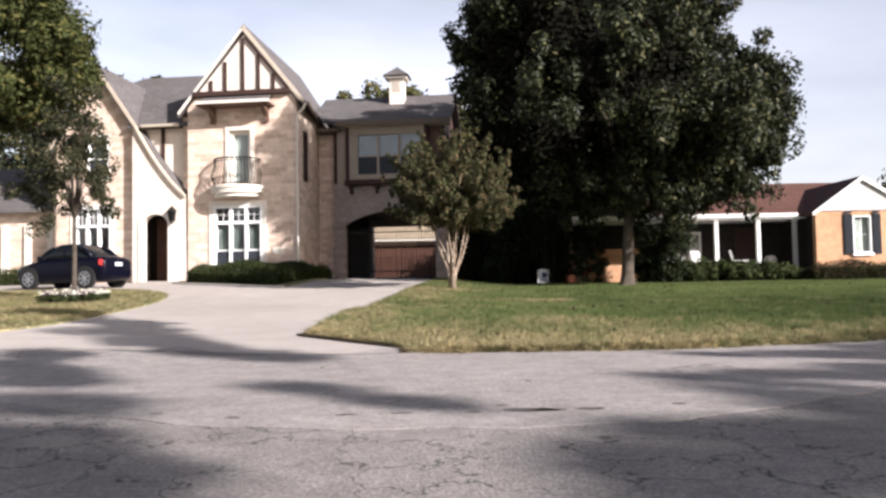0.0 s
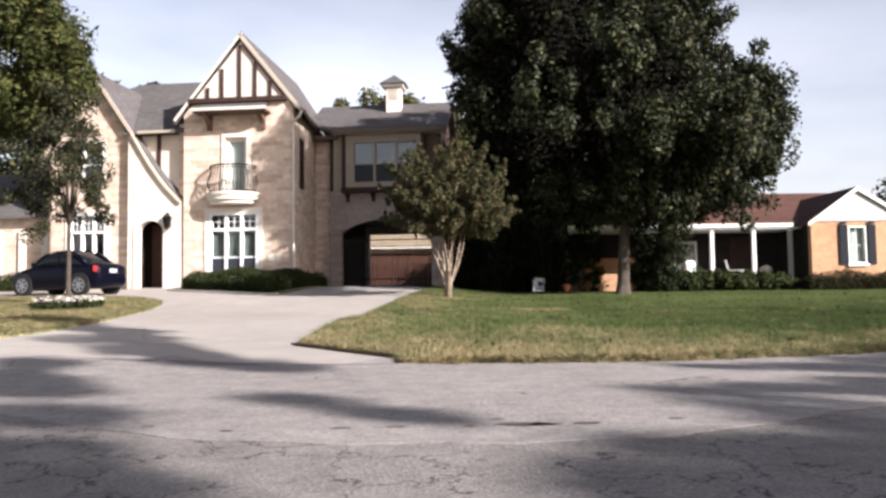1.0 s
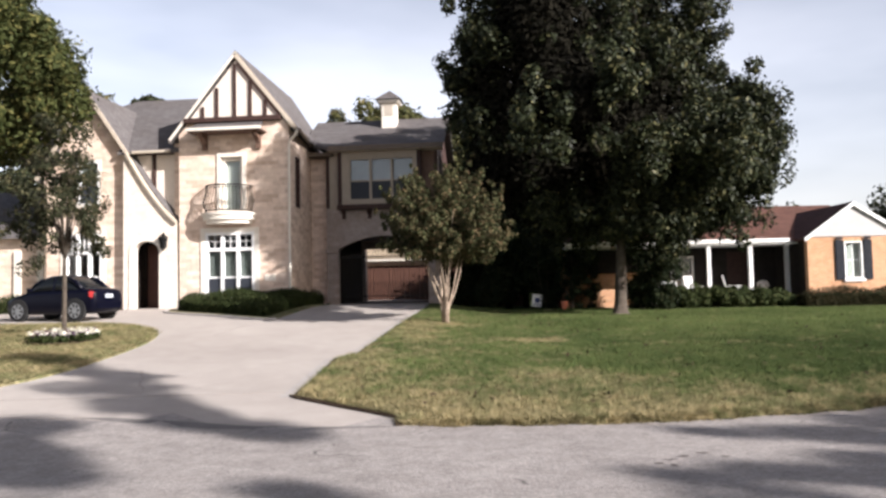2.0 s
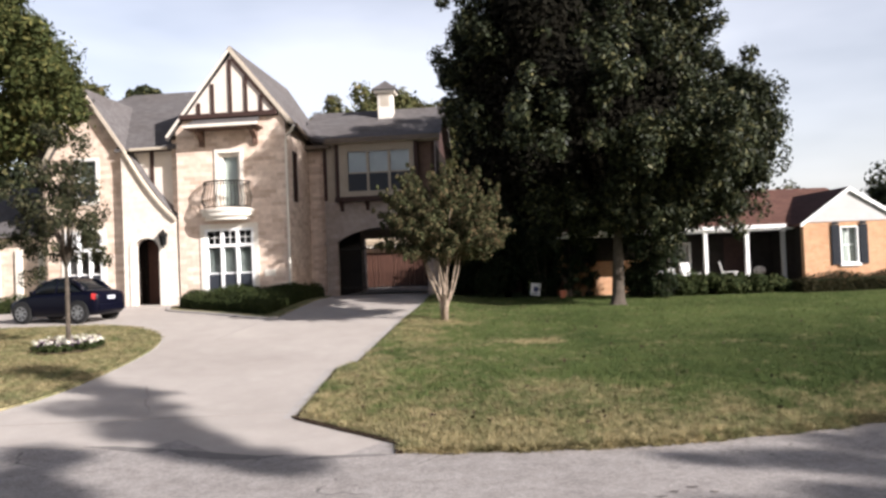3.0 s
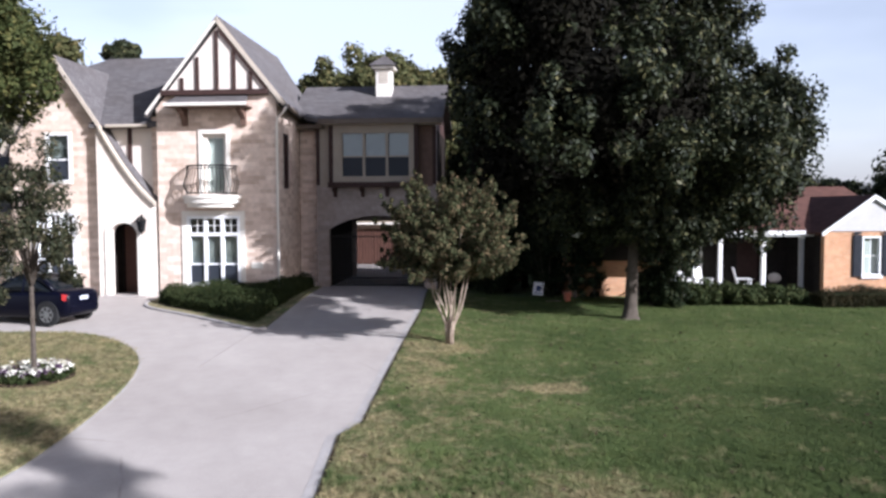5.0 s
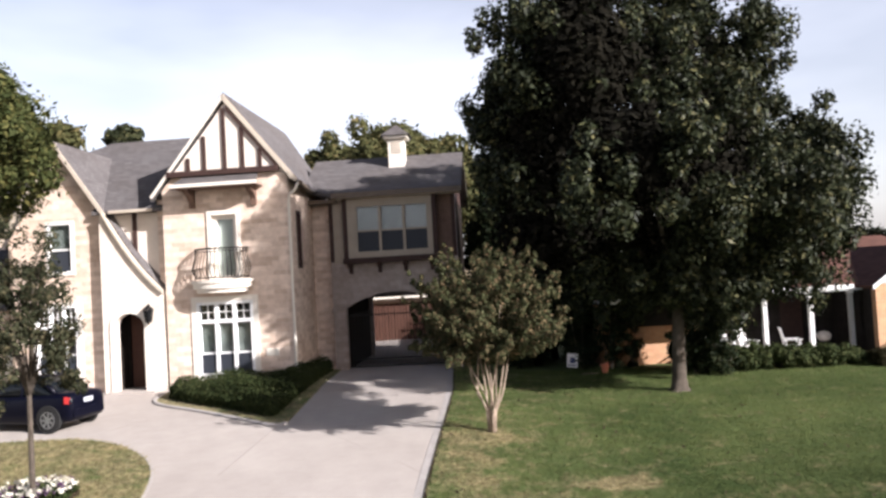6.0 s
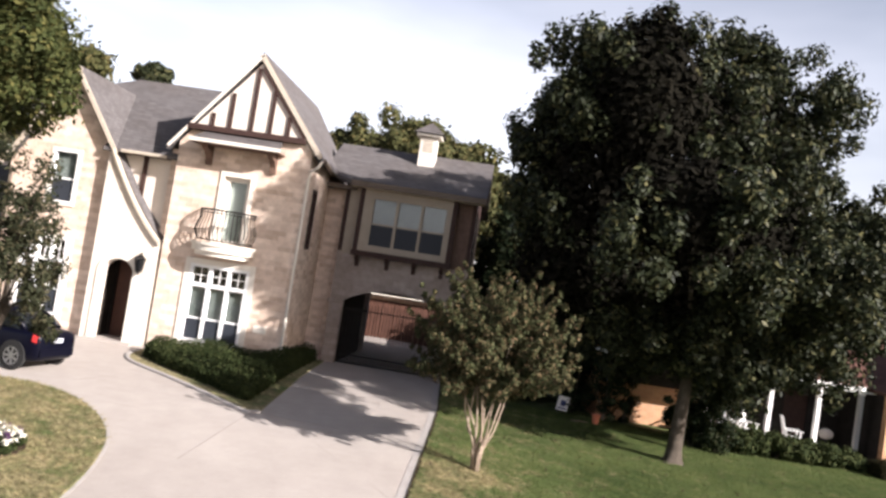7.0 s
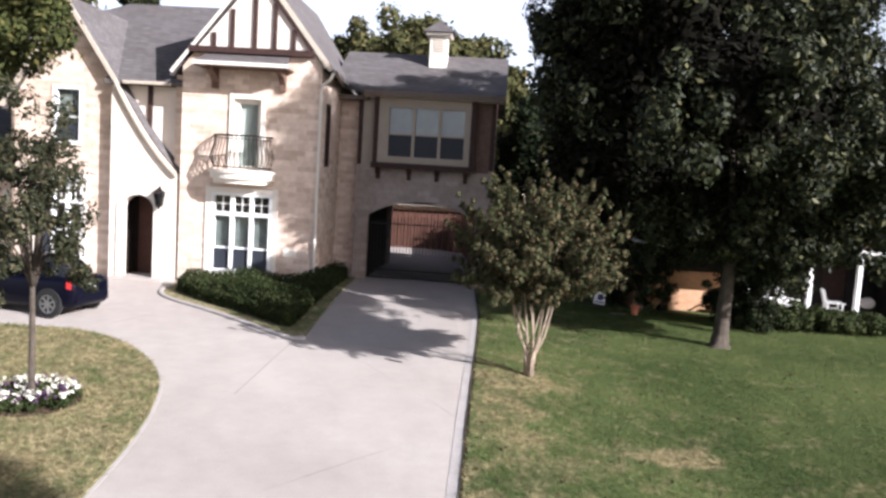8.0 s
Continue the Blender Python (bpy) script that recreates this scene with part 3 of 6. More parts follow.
def kerb(line, half, height, label):
    """A low rounded concrete kerb along a line on the ground."""
    bm = bmesh.new()
    rows = []
    for i, (x, y) in enumerate(line):
        a, b = Vector(line[max(0, i - 1)]), Vector(line[min(len(line) - 1, i + 1)])
        d = (b - a).normalized()
        n = Vector((d.y, -d.x)) * half
        z = ground(x, y)
        prof = [(-1, -0.1), (-1, height * 0.6), (-0.6, height), (0.6, height), (1, height * 0.6), (1, -0.1)]
        rows.append([bm.verts.new((x + n.x * u, y + n.y * u, z + h)) for u, h in prof])
    for r0, r1 in zip(rows, rows[1:]):
        for k in range(5):
            bm.faces.new((r0[k], r0[k + 1], r1[k + 1], r1[k]))
    tagged(part("kerb", bm, KERB, None), label, "kerb", kind="structure")


def bend(line, times=2):
    """Rounds the corners of an open line."""
    for _ in range(times):
        line = line[:1] + [q for a, b in zip(line, line[1:]) for q in ((a[0] * 0.75 + b[0] * 0.25, a[1] * 0.75 + b[1] * 0.25), (a[0] * 0.25 + b[0] * 0.75, a[1] * 0.25 + b[1] * 0.75))] + line[-1:]
    return line


kerb(bend(FRONT), 0.075, 0.07, "low concrete kerb along the hedge bed")
kerb(bend([(-7.0, 11.3), (-6.22, 12.4), (-5.99, 15.5), (-6.12, 18.4), (-6.71, 20.73), (-8.38, 22.8), (-10.2, 23.45), (-20, 23.35)]), 0.042, 0.016, "pale worn kerb round the lawn island")
tagged(sheet("lawn_edge_soil", [(-1.66, 10.98), (-1.55, 10.80), (-0.09, 9.36), (-0.07, 8.93), (0.03, 8.93), (0.03, 9.5), (-1.46, 11.02)], 0.036, 0.1, 0.3, SOIL, 0.01), "dark soil at the cut edge of the lawn", "soil", kind="structure")
# the shadowed lip at the apron seam, painted as a dark strip
tagged(sheet("apron_seam", [(-4.2, 9.90), (-3.7, 9.70), (-2.5, 9.16), (-1.4, 8.86), (-0.02, 8.90), (-0.02, 8.96), (-1.4, 9.02), (-2.5, 9.42), (-3.7, 9.84)], 0.016, 0.05, 0.3, LIPSHADE, 0.012), "dark strip for the shadowed lip at the seam of street and drive apron", "road", kind="structure")
for a, b in (((-4.45, 23.2), (-5.0, 19.4)), ((-6.0, 11.25), (-1.62, 11.3)), ((-4.3, 23.4), (-0.1, 22.6))):
    d = (Vector(b) - Vector(a)).normalized() * 0.016
    tagged(sheet("drive_joint", [(a[0] + d.y, a[1] - d.x), (b[0] + d.y, b[1] - d.x), (b[0] - d.y, b[1] + d.x), (a[0] - d.y, a[1] + d.x)], 0.0155, 0.02, 0.6, JOINT), "narrow filled joint between slabs of the drive", "joint", kind="structure")
RIM = [(x - 0.01, y) for x, y in DRIVE_SIDE]
tagged(sheet("drive_rim", [(x - 0.24, y) for x, y in RIM] + RIM[::-1], 0.017, 0.1, 0.5, KERB), "pale raised rim along the drive beside the lawn", "kerb", kind="structure")
# soil-coloured strip that paints the shadow gap at the lawn's edge
tagged(sheet("soil_gap", [(x - 0.06, y) for x, y in RIM] + [(x + 0.03, y) for x, y in RIM[::-1]], 0.034, 0.1, 0.5, SOIL, 0.008), "narrow soil-coloured strip for the shadow gap between drive and lawn", "soil", kind="structure")



# ---- house parts ----
def window(parent, x0, x1, z0, z1, y, cols=3, transom=None, bars=(2, 3), paint=WHITE, w=0.09, blind=None, screen=False, name="window", cloth=None, sill=0.46):
    """A window set in a wall that faces the street: frame, panes, muntins, blinds."""
    step = (x1 - x0 - w) / cols
    spans = [(z0 + w, z1 - w)]
    if transom:
        spans = [(z0 + w, transom - w * 0.6), (transom + w * 0.6, z1 - w)]
    lights = [rect(x0 + i * step + w, x0 + (i + 1) * step, c, d) for i in range(cols) for c, d in spans]
    bm = plate(rect(x0, x1, z0, z1), lights, y - 0.03, y + 0.14, on_y)
    win = part(name, bm, paint, parent)
    for i in range(cols):
        a, b = x0 + i * step + w, x0 + (i + 1) * step
        for n, (c, d) in enumerate(spans):
            pane = part("pane", boxes([(a - 0.01, b + 0.01, y + 0.07, y + 0.078, c - 0.01, d + 0.01)]), GLASS, win)
            pane.visible_shadow = False
            nx, nz = (bars if n == 0 else (2, 2))
            for k in range(1, nx):
                part("muntin", boxes([(a + (b - a) * k / nx - 0.011, a + (b - a) * k / nx + 0.011, y + 0.05, y + 0.068, c, d)]), paint, win)
            for k in range(1, nz):
                part("muntin", boxes([(a, b, y + 0.052, y + 0.066, c + (d - c) * k / nz - 0.011, c + (d - c) * k / nz + 0.011)]), paint, win)
            if n == 0 and screen:
                h = c + (d - c) * sill
                part("meeting_rail", boxes([(a, b, y + 0.045, y + 0.068, h - 0.03, h + 0.03)]), paint, win)
                part("insect_screen", boxes([(a, b, y + 0.04, y + 0.043, c, h - 0.03)]), SCREEN, win, "dark mesh screen")
            if blind and (n == 0 or blind == "all"):
                low = c if blind == "all" else c + (d - c) * (sill if screen else 0.4)
                part("blind", boxes([(a, b, y + 0.16, y + 0.17, low, d)]), cloth or SKYCURTAIN, win, "pale closed blind; in the bay, a stand-in for reflected sky")
    return win


SCREEN = glossy("insect_mesh", (0.03, 0.035, 0.045), 0.6)
house = thing("house", "two-storey tan brick house with half-timbered gables and grey roof", "house", (-6, 31, 1.1))
F, T = 29.1, 0.3

# front gable
gable = [(-8.95, 0.7), (-4.75, 0.7), (-4.75, 8.05), (-6.75, 10.75), (-8.95, 7.85)]
BIG, BDOOR = (-7.98, -6.10, 1.52, 4.02), (-7.38, -6.55, 4.75, 6.92)
part("wall", plate(gable, [rect(*BIG), rect(*BDOOR)], F, F + T, on_y), BRICK, house, "tan brick front gable wall")
part("gable_panel", plate([(-8.55, 8.4), (-4.98, 8.4), (-6.75, 10.66)], [], F - 0.06, F + 0.0, on_y), STUCCO, house, "cream stucco gable panel")
part("timber", boxes([(-8.72, -5.0, F - 0.19, F + 0.02, 8.27, 8.46)], 0.01), TIMBER, house)
for tx in (-8.02, -7.48, -6.80, -6.20, -5.62):
    top = 10.7 - abs(tx + 6.75) * 1.33 - 0.12
    part("timber", boxes([(tx - 0.06, tx + 0.06, F - 0.11, F - 0.02, 8.46, top)]), TIMBER, house)
bm = bmesh.new()
prism(bm, [(-6.70, F - 0.13, 10.45), (-6.70, F - 0.13, 10.62), (-5.0, F - 0.13, 8.5), (-5.0, F - 0.13, 8.32)], [(-6.70, F - 0.02, 10.45), (-6.70, F - 0.02, 10.62), (-5.0, F - 0.02, 8.5), (-5.0, F - 0.02, 8.32)])
part("timber", bm, TIMBER, house)
# pent canopy over the balcony door
bm = bmesh.new()
prism(bm, [(-8.35, F - 0.75, 7.93), (-8.2, F, 8.29), (-8.2, F, 8.16), (-8.35, F - 0.75, 7.85)], [(-5.6, F - 0.75, 7.93), (-5.75, F, 8.29), (-5.75, F, 8.16), (-5.6, F - 0.75, 7.85)])
part("canopy", bm, SHINGLE, house, "grey shingled pent canopy")
part("canopy_fascia", boxes([(-8.38, -5.57, F - 0.80, F - 0.752, 7.82, 7.935)], 0.008), CREAM, house)
part("canopy_soffit", boxes([(-8.36, -5.59, F - 0.75, F - 0.003, 7.80, 7.845)], 0.006), BROWNWOOD, house)
for bx in (-7.95, -5.9):
    bm = bmesh.new()
    prof = [(F, 7.82), (F - 0.6, 7.82), (F - 0.58, 7.68), (F - 0.3, 7.58), (F - 0.14, 7.4), (F - 0.1, 7.2), (F, 7.2)]
    prism(bm, [(bx - 0.09, a, b) for a, b in prof], [(bx + 0.09, a, b) for a, b in prof])
    part("bracket", bm, BROWNWOOD, house)


def rake(a, b, w, y0, y1, material=CREAM, name="rake_board"):
    """A board along a sloping gable edge, from a to b (x, z), its depth below the line."""
    bm = bmesh.new()
    d = Vector((b[0] - a[0], b[1] - a[1])).normalized()
    n = Vector((-d.y, d.x)) if d.x > 0 else Vector((d.y, -d.x))
    q = [a, b, (b[0] - n.x * w, b[1] - n.y * w), (a[0] - n.x * w, a[1] - n.y * w)]
    prism(bm, [(p[0], y0, p[1]) for p in q], [(p[0], y1, p[1]) for p in q])
    return part(name, bm, material, house)


APEX = (-6.75, 11.05)
bm = bmesh.new()
slope(bm, [(APEX[0], F - 0.13, APEX[1]), (APEX[0], 36.5, APEX[1]), (-4.35, 36.5, 7.95), (-4.35, F - 0.13, 7.95)], 0.12)
part("roof", bm, SHINGLE, house, "grey shingled slope of the front gable")
bm = bmesh.new()
slope(bm, [(APEX[0] - 0.001, 36.5, APEX[1]), (APEX[0] - 0.001, F - 0.13, APEX[1]), (-9.3, F - 0.13, 7.65), (-9.3, 36.5, 7.65)], 0.12)
part("roof", bm, SHINGLE, house, "grey shingled slope of the front gable")
rake((APEX[0], APEX[1] - 0.04), (-4.36, 7.96), 0.15, F - 0.16, F - 0.12, TAN)
rake((APEX[0], APEX[1] - 0.04), (-9.29, 7.66), 0.09, F - 0.16, F - 0.12, CREAM)
rake((APEX[0], APEX[1] - 0.24), (-4.6, 8.0), 0.05, F - 0.12, F - 0.065, TAN, "soffit")
# gutter, elbow and downpipe at the corner
bm = bmesh.new()
tube(bm, [(-4.28, F - 0.13, 7.84), (-4.28, 32.3, 7.84)], 0.075)
part("gutter", bm, BRONZE, house)
bm = bmesh.new()
tube(bm, [(-4.3, F - 0.35, 7.8), (-4.4, F - 0.3, 7.6), (-4.68, F - 0.1, 7.45), (-4.72, F - 0.07, 7.2), (-4.72, F - 0.07, 1.2)], 0.05)
part("downpipe", bm, CREAM, house)

window(house, *BIG[:2], *BIG[2:], F, 3, 3.36, (1, 1), w=0.10, screen=True, blind="half", cloth=SHEER, sill=0.40)
part("window_surround", boxes([(BIG[0] - 0.17, BIG[0], F - 0.04, F + 0.05, 1.4, 4.2), (BIG[1], BIG[1] + 0.17, F - 0.04, F + 0.05, 1.4, 4.2), (BIG[0], BIG[1], F - 0.04, F + 0.05, 4.02, 4.2), (BIG[0] - 0.17, BIG[1] + 0.17, F - 0.09, F + 0.05, 1.36, 1.52)], 0.006), CREAM, house)
window(house, *BDOOR, F + 0.13, 1, None, (1, 1), w=0.13, paint=CREAM, blind="all", cloth=DRAPE, name="balcony_door")
part("door_surround", boxes([(BDOOR[0] - 0.13, BDOOR[0], F - 0.05, F + 0.04, 4.75, 7.08), (BDOOR[1], BDOOR[1] + 0.14, F - 0.05, F + 0.04, 4.75, 7.08), (BDOOR[0], BDOOR[1], F - 0.05, F + 0.04, 6.92, 7.08)], 0.006), CREAM, house)
part("wall_plaque", boxes([(-5.72, -5.3, F - 0.03, F - 0.001, 2.12, 2.36)], 0.008), CREAM, house, "small pale stone wall plaque")
# balcony
def arc(cx, cy, rx, ry, n, a0=math.pi, a1=2 * math.pi):
    return [(cx + rx * math.cos(a0 + (a1 - a0) * i / n), cy + ry * math.sin(a0 + (a1 - a0) * i / n)) for i in range(n + 1)]


BX = -7.05
bm = bmesh.new()
for k, (r, z0, z1) in enumerate(((0.86, 4.32, 4.46), (0.97, 4.46, 4.64), (1.02, 4.64, 4.74))):
    ring = arc(BX, F, r, r * 0.78, 20)
    prism(bm, [(x, y, z0) for x, y in ring], [(x, y, z1) for x, y in ring])
part("balcony_slab", bm, CREAM, house, "curved moulded stone balcony")
rail_path = arc(BX, F, 0.86, 0.70, 26)
for z, r in ((4.82, 0.022), (5.78, 0.03), (5.68, 0.015)):
    bm = bmesh.new()
    tube(bm, [(x, y, z) for x, y in rail_path], r, 6)
    part("rail", bm, IRON, house)
for i, (x, y) in enumerate(arc(BX, F, 0.86, 0.70, 22)[1:-1]):
    dx, dy = (x - BX) / 0.86, (y - F) / 0.70
    bm = bmesh.new()
    tube(bm, [(x + dx * b, y + dy * b, 4.82 + h) for h, b in ((0, 0), (0.12, 0.06), (0.3, 0.12), (0.5, 0.07), (0.7, 0.01), (0.95, 0))], 0.015, 5)
    part("baluster", bm, IRON, house)

# side wall of the gable and the recess beside it
SIDE = (29.95, 30.5, 5.0, 7.0)
part("wall", plate(rect(F + T, 36.4, 0.7, 7.95), [rect(*SIDE)], -5.05, -4.75, on_x), BRICK, house, "tan brick side wall")
part("window", boxes([(-4.85, -4.72, SIDE[0], SIDE[0] + 0.07, SIDE[2], SIDE[3]), (-4.85, -4.72, SIDE[1] - 0.07, SIDE[1], SIDE[2], SIDE[3]), (-4.85, -4.72, SIDE[0] + 0.07, SIDE[1] - 0.07, SIDE[3] - 0.07, SIDE[3]), (-4.85, -4.72, SIDE[0] + 0.07, SIDE[1] - 0.07, SIDE[2], SIDE[2] + 0.07)]), TIMBER, house)
part("pane", boxes([(-4.82, -4.81, SIDE[0] + 0.06, SIDE[1] - 0.06, SIDE[2] + 0.06, SIDE[3] - 0.06)]), GLASS, house)
part("wall", boxes([(-4.74, -3.75, 33.0, 33.3, 0.7, 7.5)]), BRICK, house, "tan brick recessed wall")
part("wall", boxes([(-9.25, -8.95, F + T, 36.4, 4.0, 7.6)]), BRICK, house)
part("eave", boxes([(-4.74, -3.4, 32.3, 33.2, 7.42, 7.56)]), BRONZE, house)

# wing over the archway
B, BT = 32.6, 0.3
AX0, AX1, SPRING, CROWN = -3.27, 0.56, 3.42, 3.98
arch_curve = [(AX1 + (AX0 - AX1) * i / 16, SPRING + (CROWN - SPRING) * math.sin(math.pi * i / 16) ** 0.8) for i in range(17)]
arch_hole = [(AX0, 0.8), (AX1, 0.8)] + arch_curve
part("wall", plate([(-3.75, 0.7), (1.05, 0.7), (1.05, 7.8), (-3.75, 7.8)], [arch_hole, rect(-2.75, 0.10, 5.42, 7.32)], B, B + BT, on_y), STONE, house, "pale stone wall pierced by a wide archway")
ring_out = [(AX1 + 0.22 + (AX0 - AX1 - 0.44) * i / 16, SPRING + (CROWN + 0.24 - SPRING) * math.sin(math.pi * i / 16) ** 0.8) for i in range(17)]
part("arch_ring", plate(ring_out + arch_curve[::-1], [], B - 0.05, B + 0.02, on_y), STONE, house, "raised stone arch surround")
part("impost", boxes([(-3.8, AX0 + 0.02, B - 0.07, B + 0.05, 3.3, 3.44)], 0.01), STONE, house)
part("impost", boxes([(AX1 - 0.02, 1.1, B - 0.07, B + 0.05, 3.3, 3.44)], 0.01), STONE, house)
# passage walls painted near black in place of shade
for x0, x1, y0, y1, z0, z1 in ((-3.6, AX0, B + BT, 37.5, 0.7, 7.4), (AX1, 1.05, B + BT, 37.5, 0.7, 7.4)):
    part("wall", boxes([(x0, x1, y0, y1, z0, z1)]), PASSAGESHADE, house, "archway side wall coloured near black for its shade")
part("ceiling", boxes([(AX0 + 0.003, AX1 - 0.003, B + BT + 0.003, 37.497, 4.1, 4.3)]), TIMBER, house, "dark timber passage ceiling")
part("wall", plate([(-3.6, 0.7), (1.05, 0.7), (1.05, 7.4), (-3.6, 7.4)], [[(-3.1, 0.8), (0.4, 0.8), (0.4, 3.7), (-3.1, 3.7)]], 37.5, 37.8, on_y), STONE, house)
# boxed bay window with timber frame
part("bay", plate(rect(-3.0, 0.2, 5.3, 7.62), [rect(-2.74, 0.09, 5.43, 7.31)], B - 0.32, B - 0.004, on_y), SHADETAN, house, "tan panelled bay")
# upper blinds here stand in for sky reflected in the glass
window(house, -2.74, 0.09, 5.43, 7.31, B - 0.26, 3, None, (1, 1), SHADETAN, 0.1, blind="half", screen=True, name="bay_window")
for r in ((-3.16, -3.0, 5.2, 7.7), (0.2, 0.36, 5.2, 7.7), (-3.75, -3.6, 5.2, 7.5), (0.9, 1.05, 5.2, 7.6)):
    part("timber", boxes([(r[0], r[1], B - 0.36 if r[0] > -3.3 and r[0] < 0.5 else B - 0.05, B + 0.0, r[2], r[3])]), TIMBER, house)
part("timber", boxes([(-3.2, 0.42, B - 0.42, B - 0.003, 5.1, 5.298)], 0.01), TIMBER, house)
for bx in (-2.98, -1.88, -0.9, 0.1):
    bm = bmesh.new()
    prof = [(B, 5.12), (B - 0.34, 5.12), (B - 0.32, 5.0), (B - 0.12, 4.9), (B - 0.08, 4.72), (B, 4.72)]
    prism(bm, [(bx - 0.07, a, b) for a, b in prof], [(bx + 0.07, a, b) for a, b in prof])
    part("bracket", bm, TIMBER, house)
for r, paint in (((-3.6, -3.14), SHADETAN), ((0.36, 0.9), BROWNWOOD)):
    part("side_panel", boxes([(r[0], r[1], B - 0.02, B + 0.0, 5.12, 7.6)]), paint, house)
bm = bmesh.new()
slope(bm, [(-4.7, 35.0, 9.45), (1.35, 35.0, 9.45), (1.35, 32.0, 7.72), (-3.5, 32.0, 7.72), (-4.7, 32.6, 8.06)], 0.13)
part("roof", bm, SHINGLE, house, "grey shingled roof over the archway")
bm = bmesh.new()
slope(bm, [(1.35, 35.001, 9.45), (-4.7, 35.001, 9.45), (-4.7, 38.2, 7.6), (1.35, 38.2, 7.6)], 0.13)
part("roof", bm, SHINGLE, house)
bm = bmesh.new()
prism(bm, [(0.95, B, 7.4), (0.95, 37.7, 7.4), (0.95, 35, 9.2)], [(1.04, B, 7.4), (1.04, 37.7, 7.4), (1.04, 35, 9.2)])
part("gable_end", bm, TIMBER, house)
part("fascia", boxes([(-3.5, 1.36, 31.93, 32.0, 7.55, 7.74)]), BRONZE, house)
part("soffit", boxes([(-3.5, 1.3, 32.0, 32.596, 7.53, 7.57)]), TAN, house)
bm = bmesh.new()
box(bm, -1.54, -0.91, 33.98, 34.62, 8.7, 10.0)
chim = part("cupola", bm, CREAM, house, "cream louvred cupola on the ridge")
part("cupola_cap", boxes([(-1.70, -0.75, 33.83, 34.77, 10.0, 10.12)], 0.02), CREAM, chim)
bm = bmesh.new()
tipv = bm.verts.new((-1.22, 34.3, 10.62))
cv = [bm.verts.new(p) for p in ((-1.80, 33.74, 10.12), (-0.64, 33.74, 10.12), (-0.64, 34.86, 10.12), (-1.80, 34.86, 10.12))]
for i in range(4):
    bm.faces.new((cv[i], cv[(i + 1) % 4], tipv))
bm.faces.new(cv[::-1])
part("cupola_roof", bm, SHINGLE, chim)
for k in range(5):
    part("louvre_slat", boxes([(-1.42, -1.03, 33.955, 33.98, 9.42 + k * 0.1, 9.48 + k * 0.1)], 0.006), TAN, chim)

# recessed half-timbered wall over the entry, main roof
M, MD = 29.55, 30.3
part("wall", boxes([(-11.6, -8.96, M, M + 0.25, 4.31, 7.3)]), STUCCO, house, "cream stucco wall with dark timbers")
for tx, tz in ((-10.07, 5.0), (-9.2, 4.4)):
    part("timber", boxes([(tx - 0.07, tx + 0.07, M - 0.05, M, tz, 7.2)]), TIMBER, house)
part("timber", boxes([(-11.4, -9.3, M - 0.06, M - 0.001, 7.2, 7.36)]), TIMBER, house)
bm = bmesh.new()
main = [(-13.0, 34.6), (APEX[0], 34.6), (-8.9, 29.2), (-11.3, 29.2), (-11.3, 30.4), (-16.5, 30.4)]
slope(bm, [(x, y, 7.32 + (y - 29.2) * 0.635) for x, y in main], 0.12)
part("roof", bm, SHINGLE, house, "grey shingled main roof slope")
bm = bmesh.new()
slope(bm, [(APEX[0], 34.601, 10.75), (-13.0, 34.601, 10.75), (-16.5, 40.5, 7.0), (-4.4, 40.5, 7.0)], 0.12)
part("roof", bm, SHINGLE, house)
bm = bmesh.new()
slope(bm, [(-13.001, 34.6, 10.75), (-16.501, 30.4, 8.08), (-16.501, 40.5, 7.0)], 0.12)
part("roof", bm, SHINGLE, house)
part("gutter", boxes([(-10.72, -9.32, 29.07, 29.2, 7.2, 7.31)], 0.02), TAN, house)

# left gable wing
LF = 29.45
LWIN, LUP = (-13.34, -11.98, 1.6, 4.15), (-12.86, -12.08, 5.3, 7.02)
part("wall", plate([(-14.1, 0.7), (-11.0, 0.7), (-11.0, 7.2), (-12.42, 9.6), (-14.1, 6.5)], [rect(*LWIN), rect(*LUP)], LF, LF + T, on_y), BRICK, house, "tan brick left gable wall")
window(house, *LWIN, LF, 3, 3.4, (1, 1), w=0.075, screen=True)
window(house, *LUP, LF, 1, None, (1, 1), w=0.05, screen=True, blind="half", cloth=SHEER)
part("window_surround", boxes([(LUP[0] - 0.07, LUP[0], LF - 0.03, LF + 0.04, 5.3, 7.1), (LUP[1], LUP[1] + 0.07, LF - 0.03, LF + 0.04, 5.3, 7.1), (LUP[0], LUP[1], LF - 0.03, LF + 0.04, 7.02, 7.1), (LUP[0] - 0.07, LUP[1] + 0.07, LF - 0.05, LF + 0.04, 5.2, 5.3)]), CREAM, house)
part("window_surround", boxes([(LWIN[0] - 0.14, LWIN[0], LF - 0.04, LF + 0.04, 1.5, 4.27), (LWIN[1], LWIN[1] + 0.14, LF - 0.04, LF + 0.04, 1.5, 4.27), (LWIN[0], LWIN[1], LF - 0.04, LF + 0.04, 4.15, 4.27), (LWIN[0] - 0.14, LWIN[1] + 0.14, LF - 0.07, LF + 0.04, 1.46, 1.6)]), CREAM, house)
LA = (-12.42, 9.85)
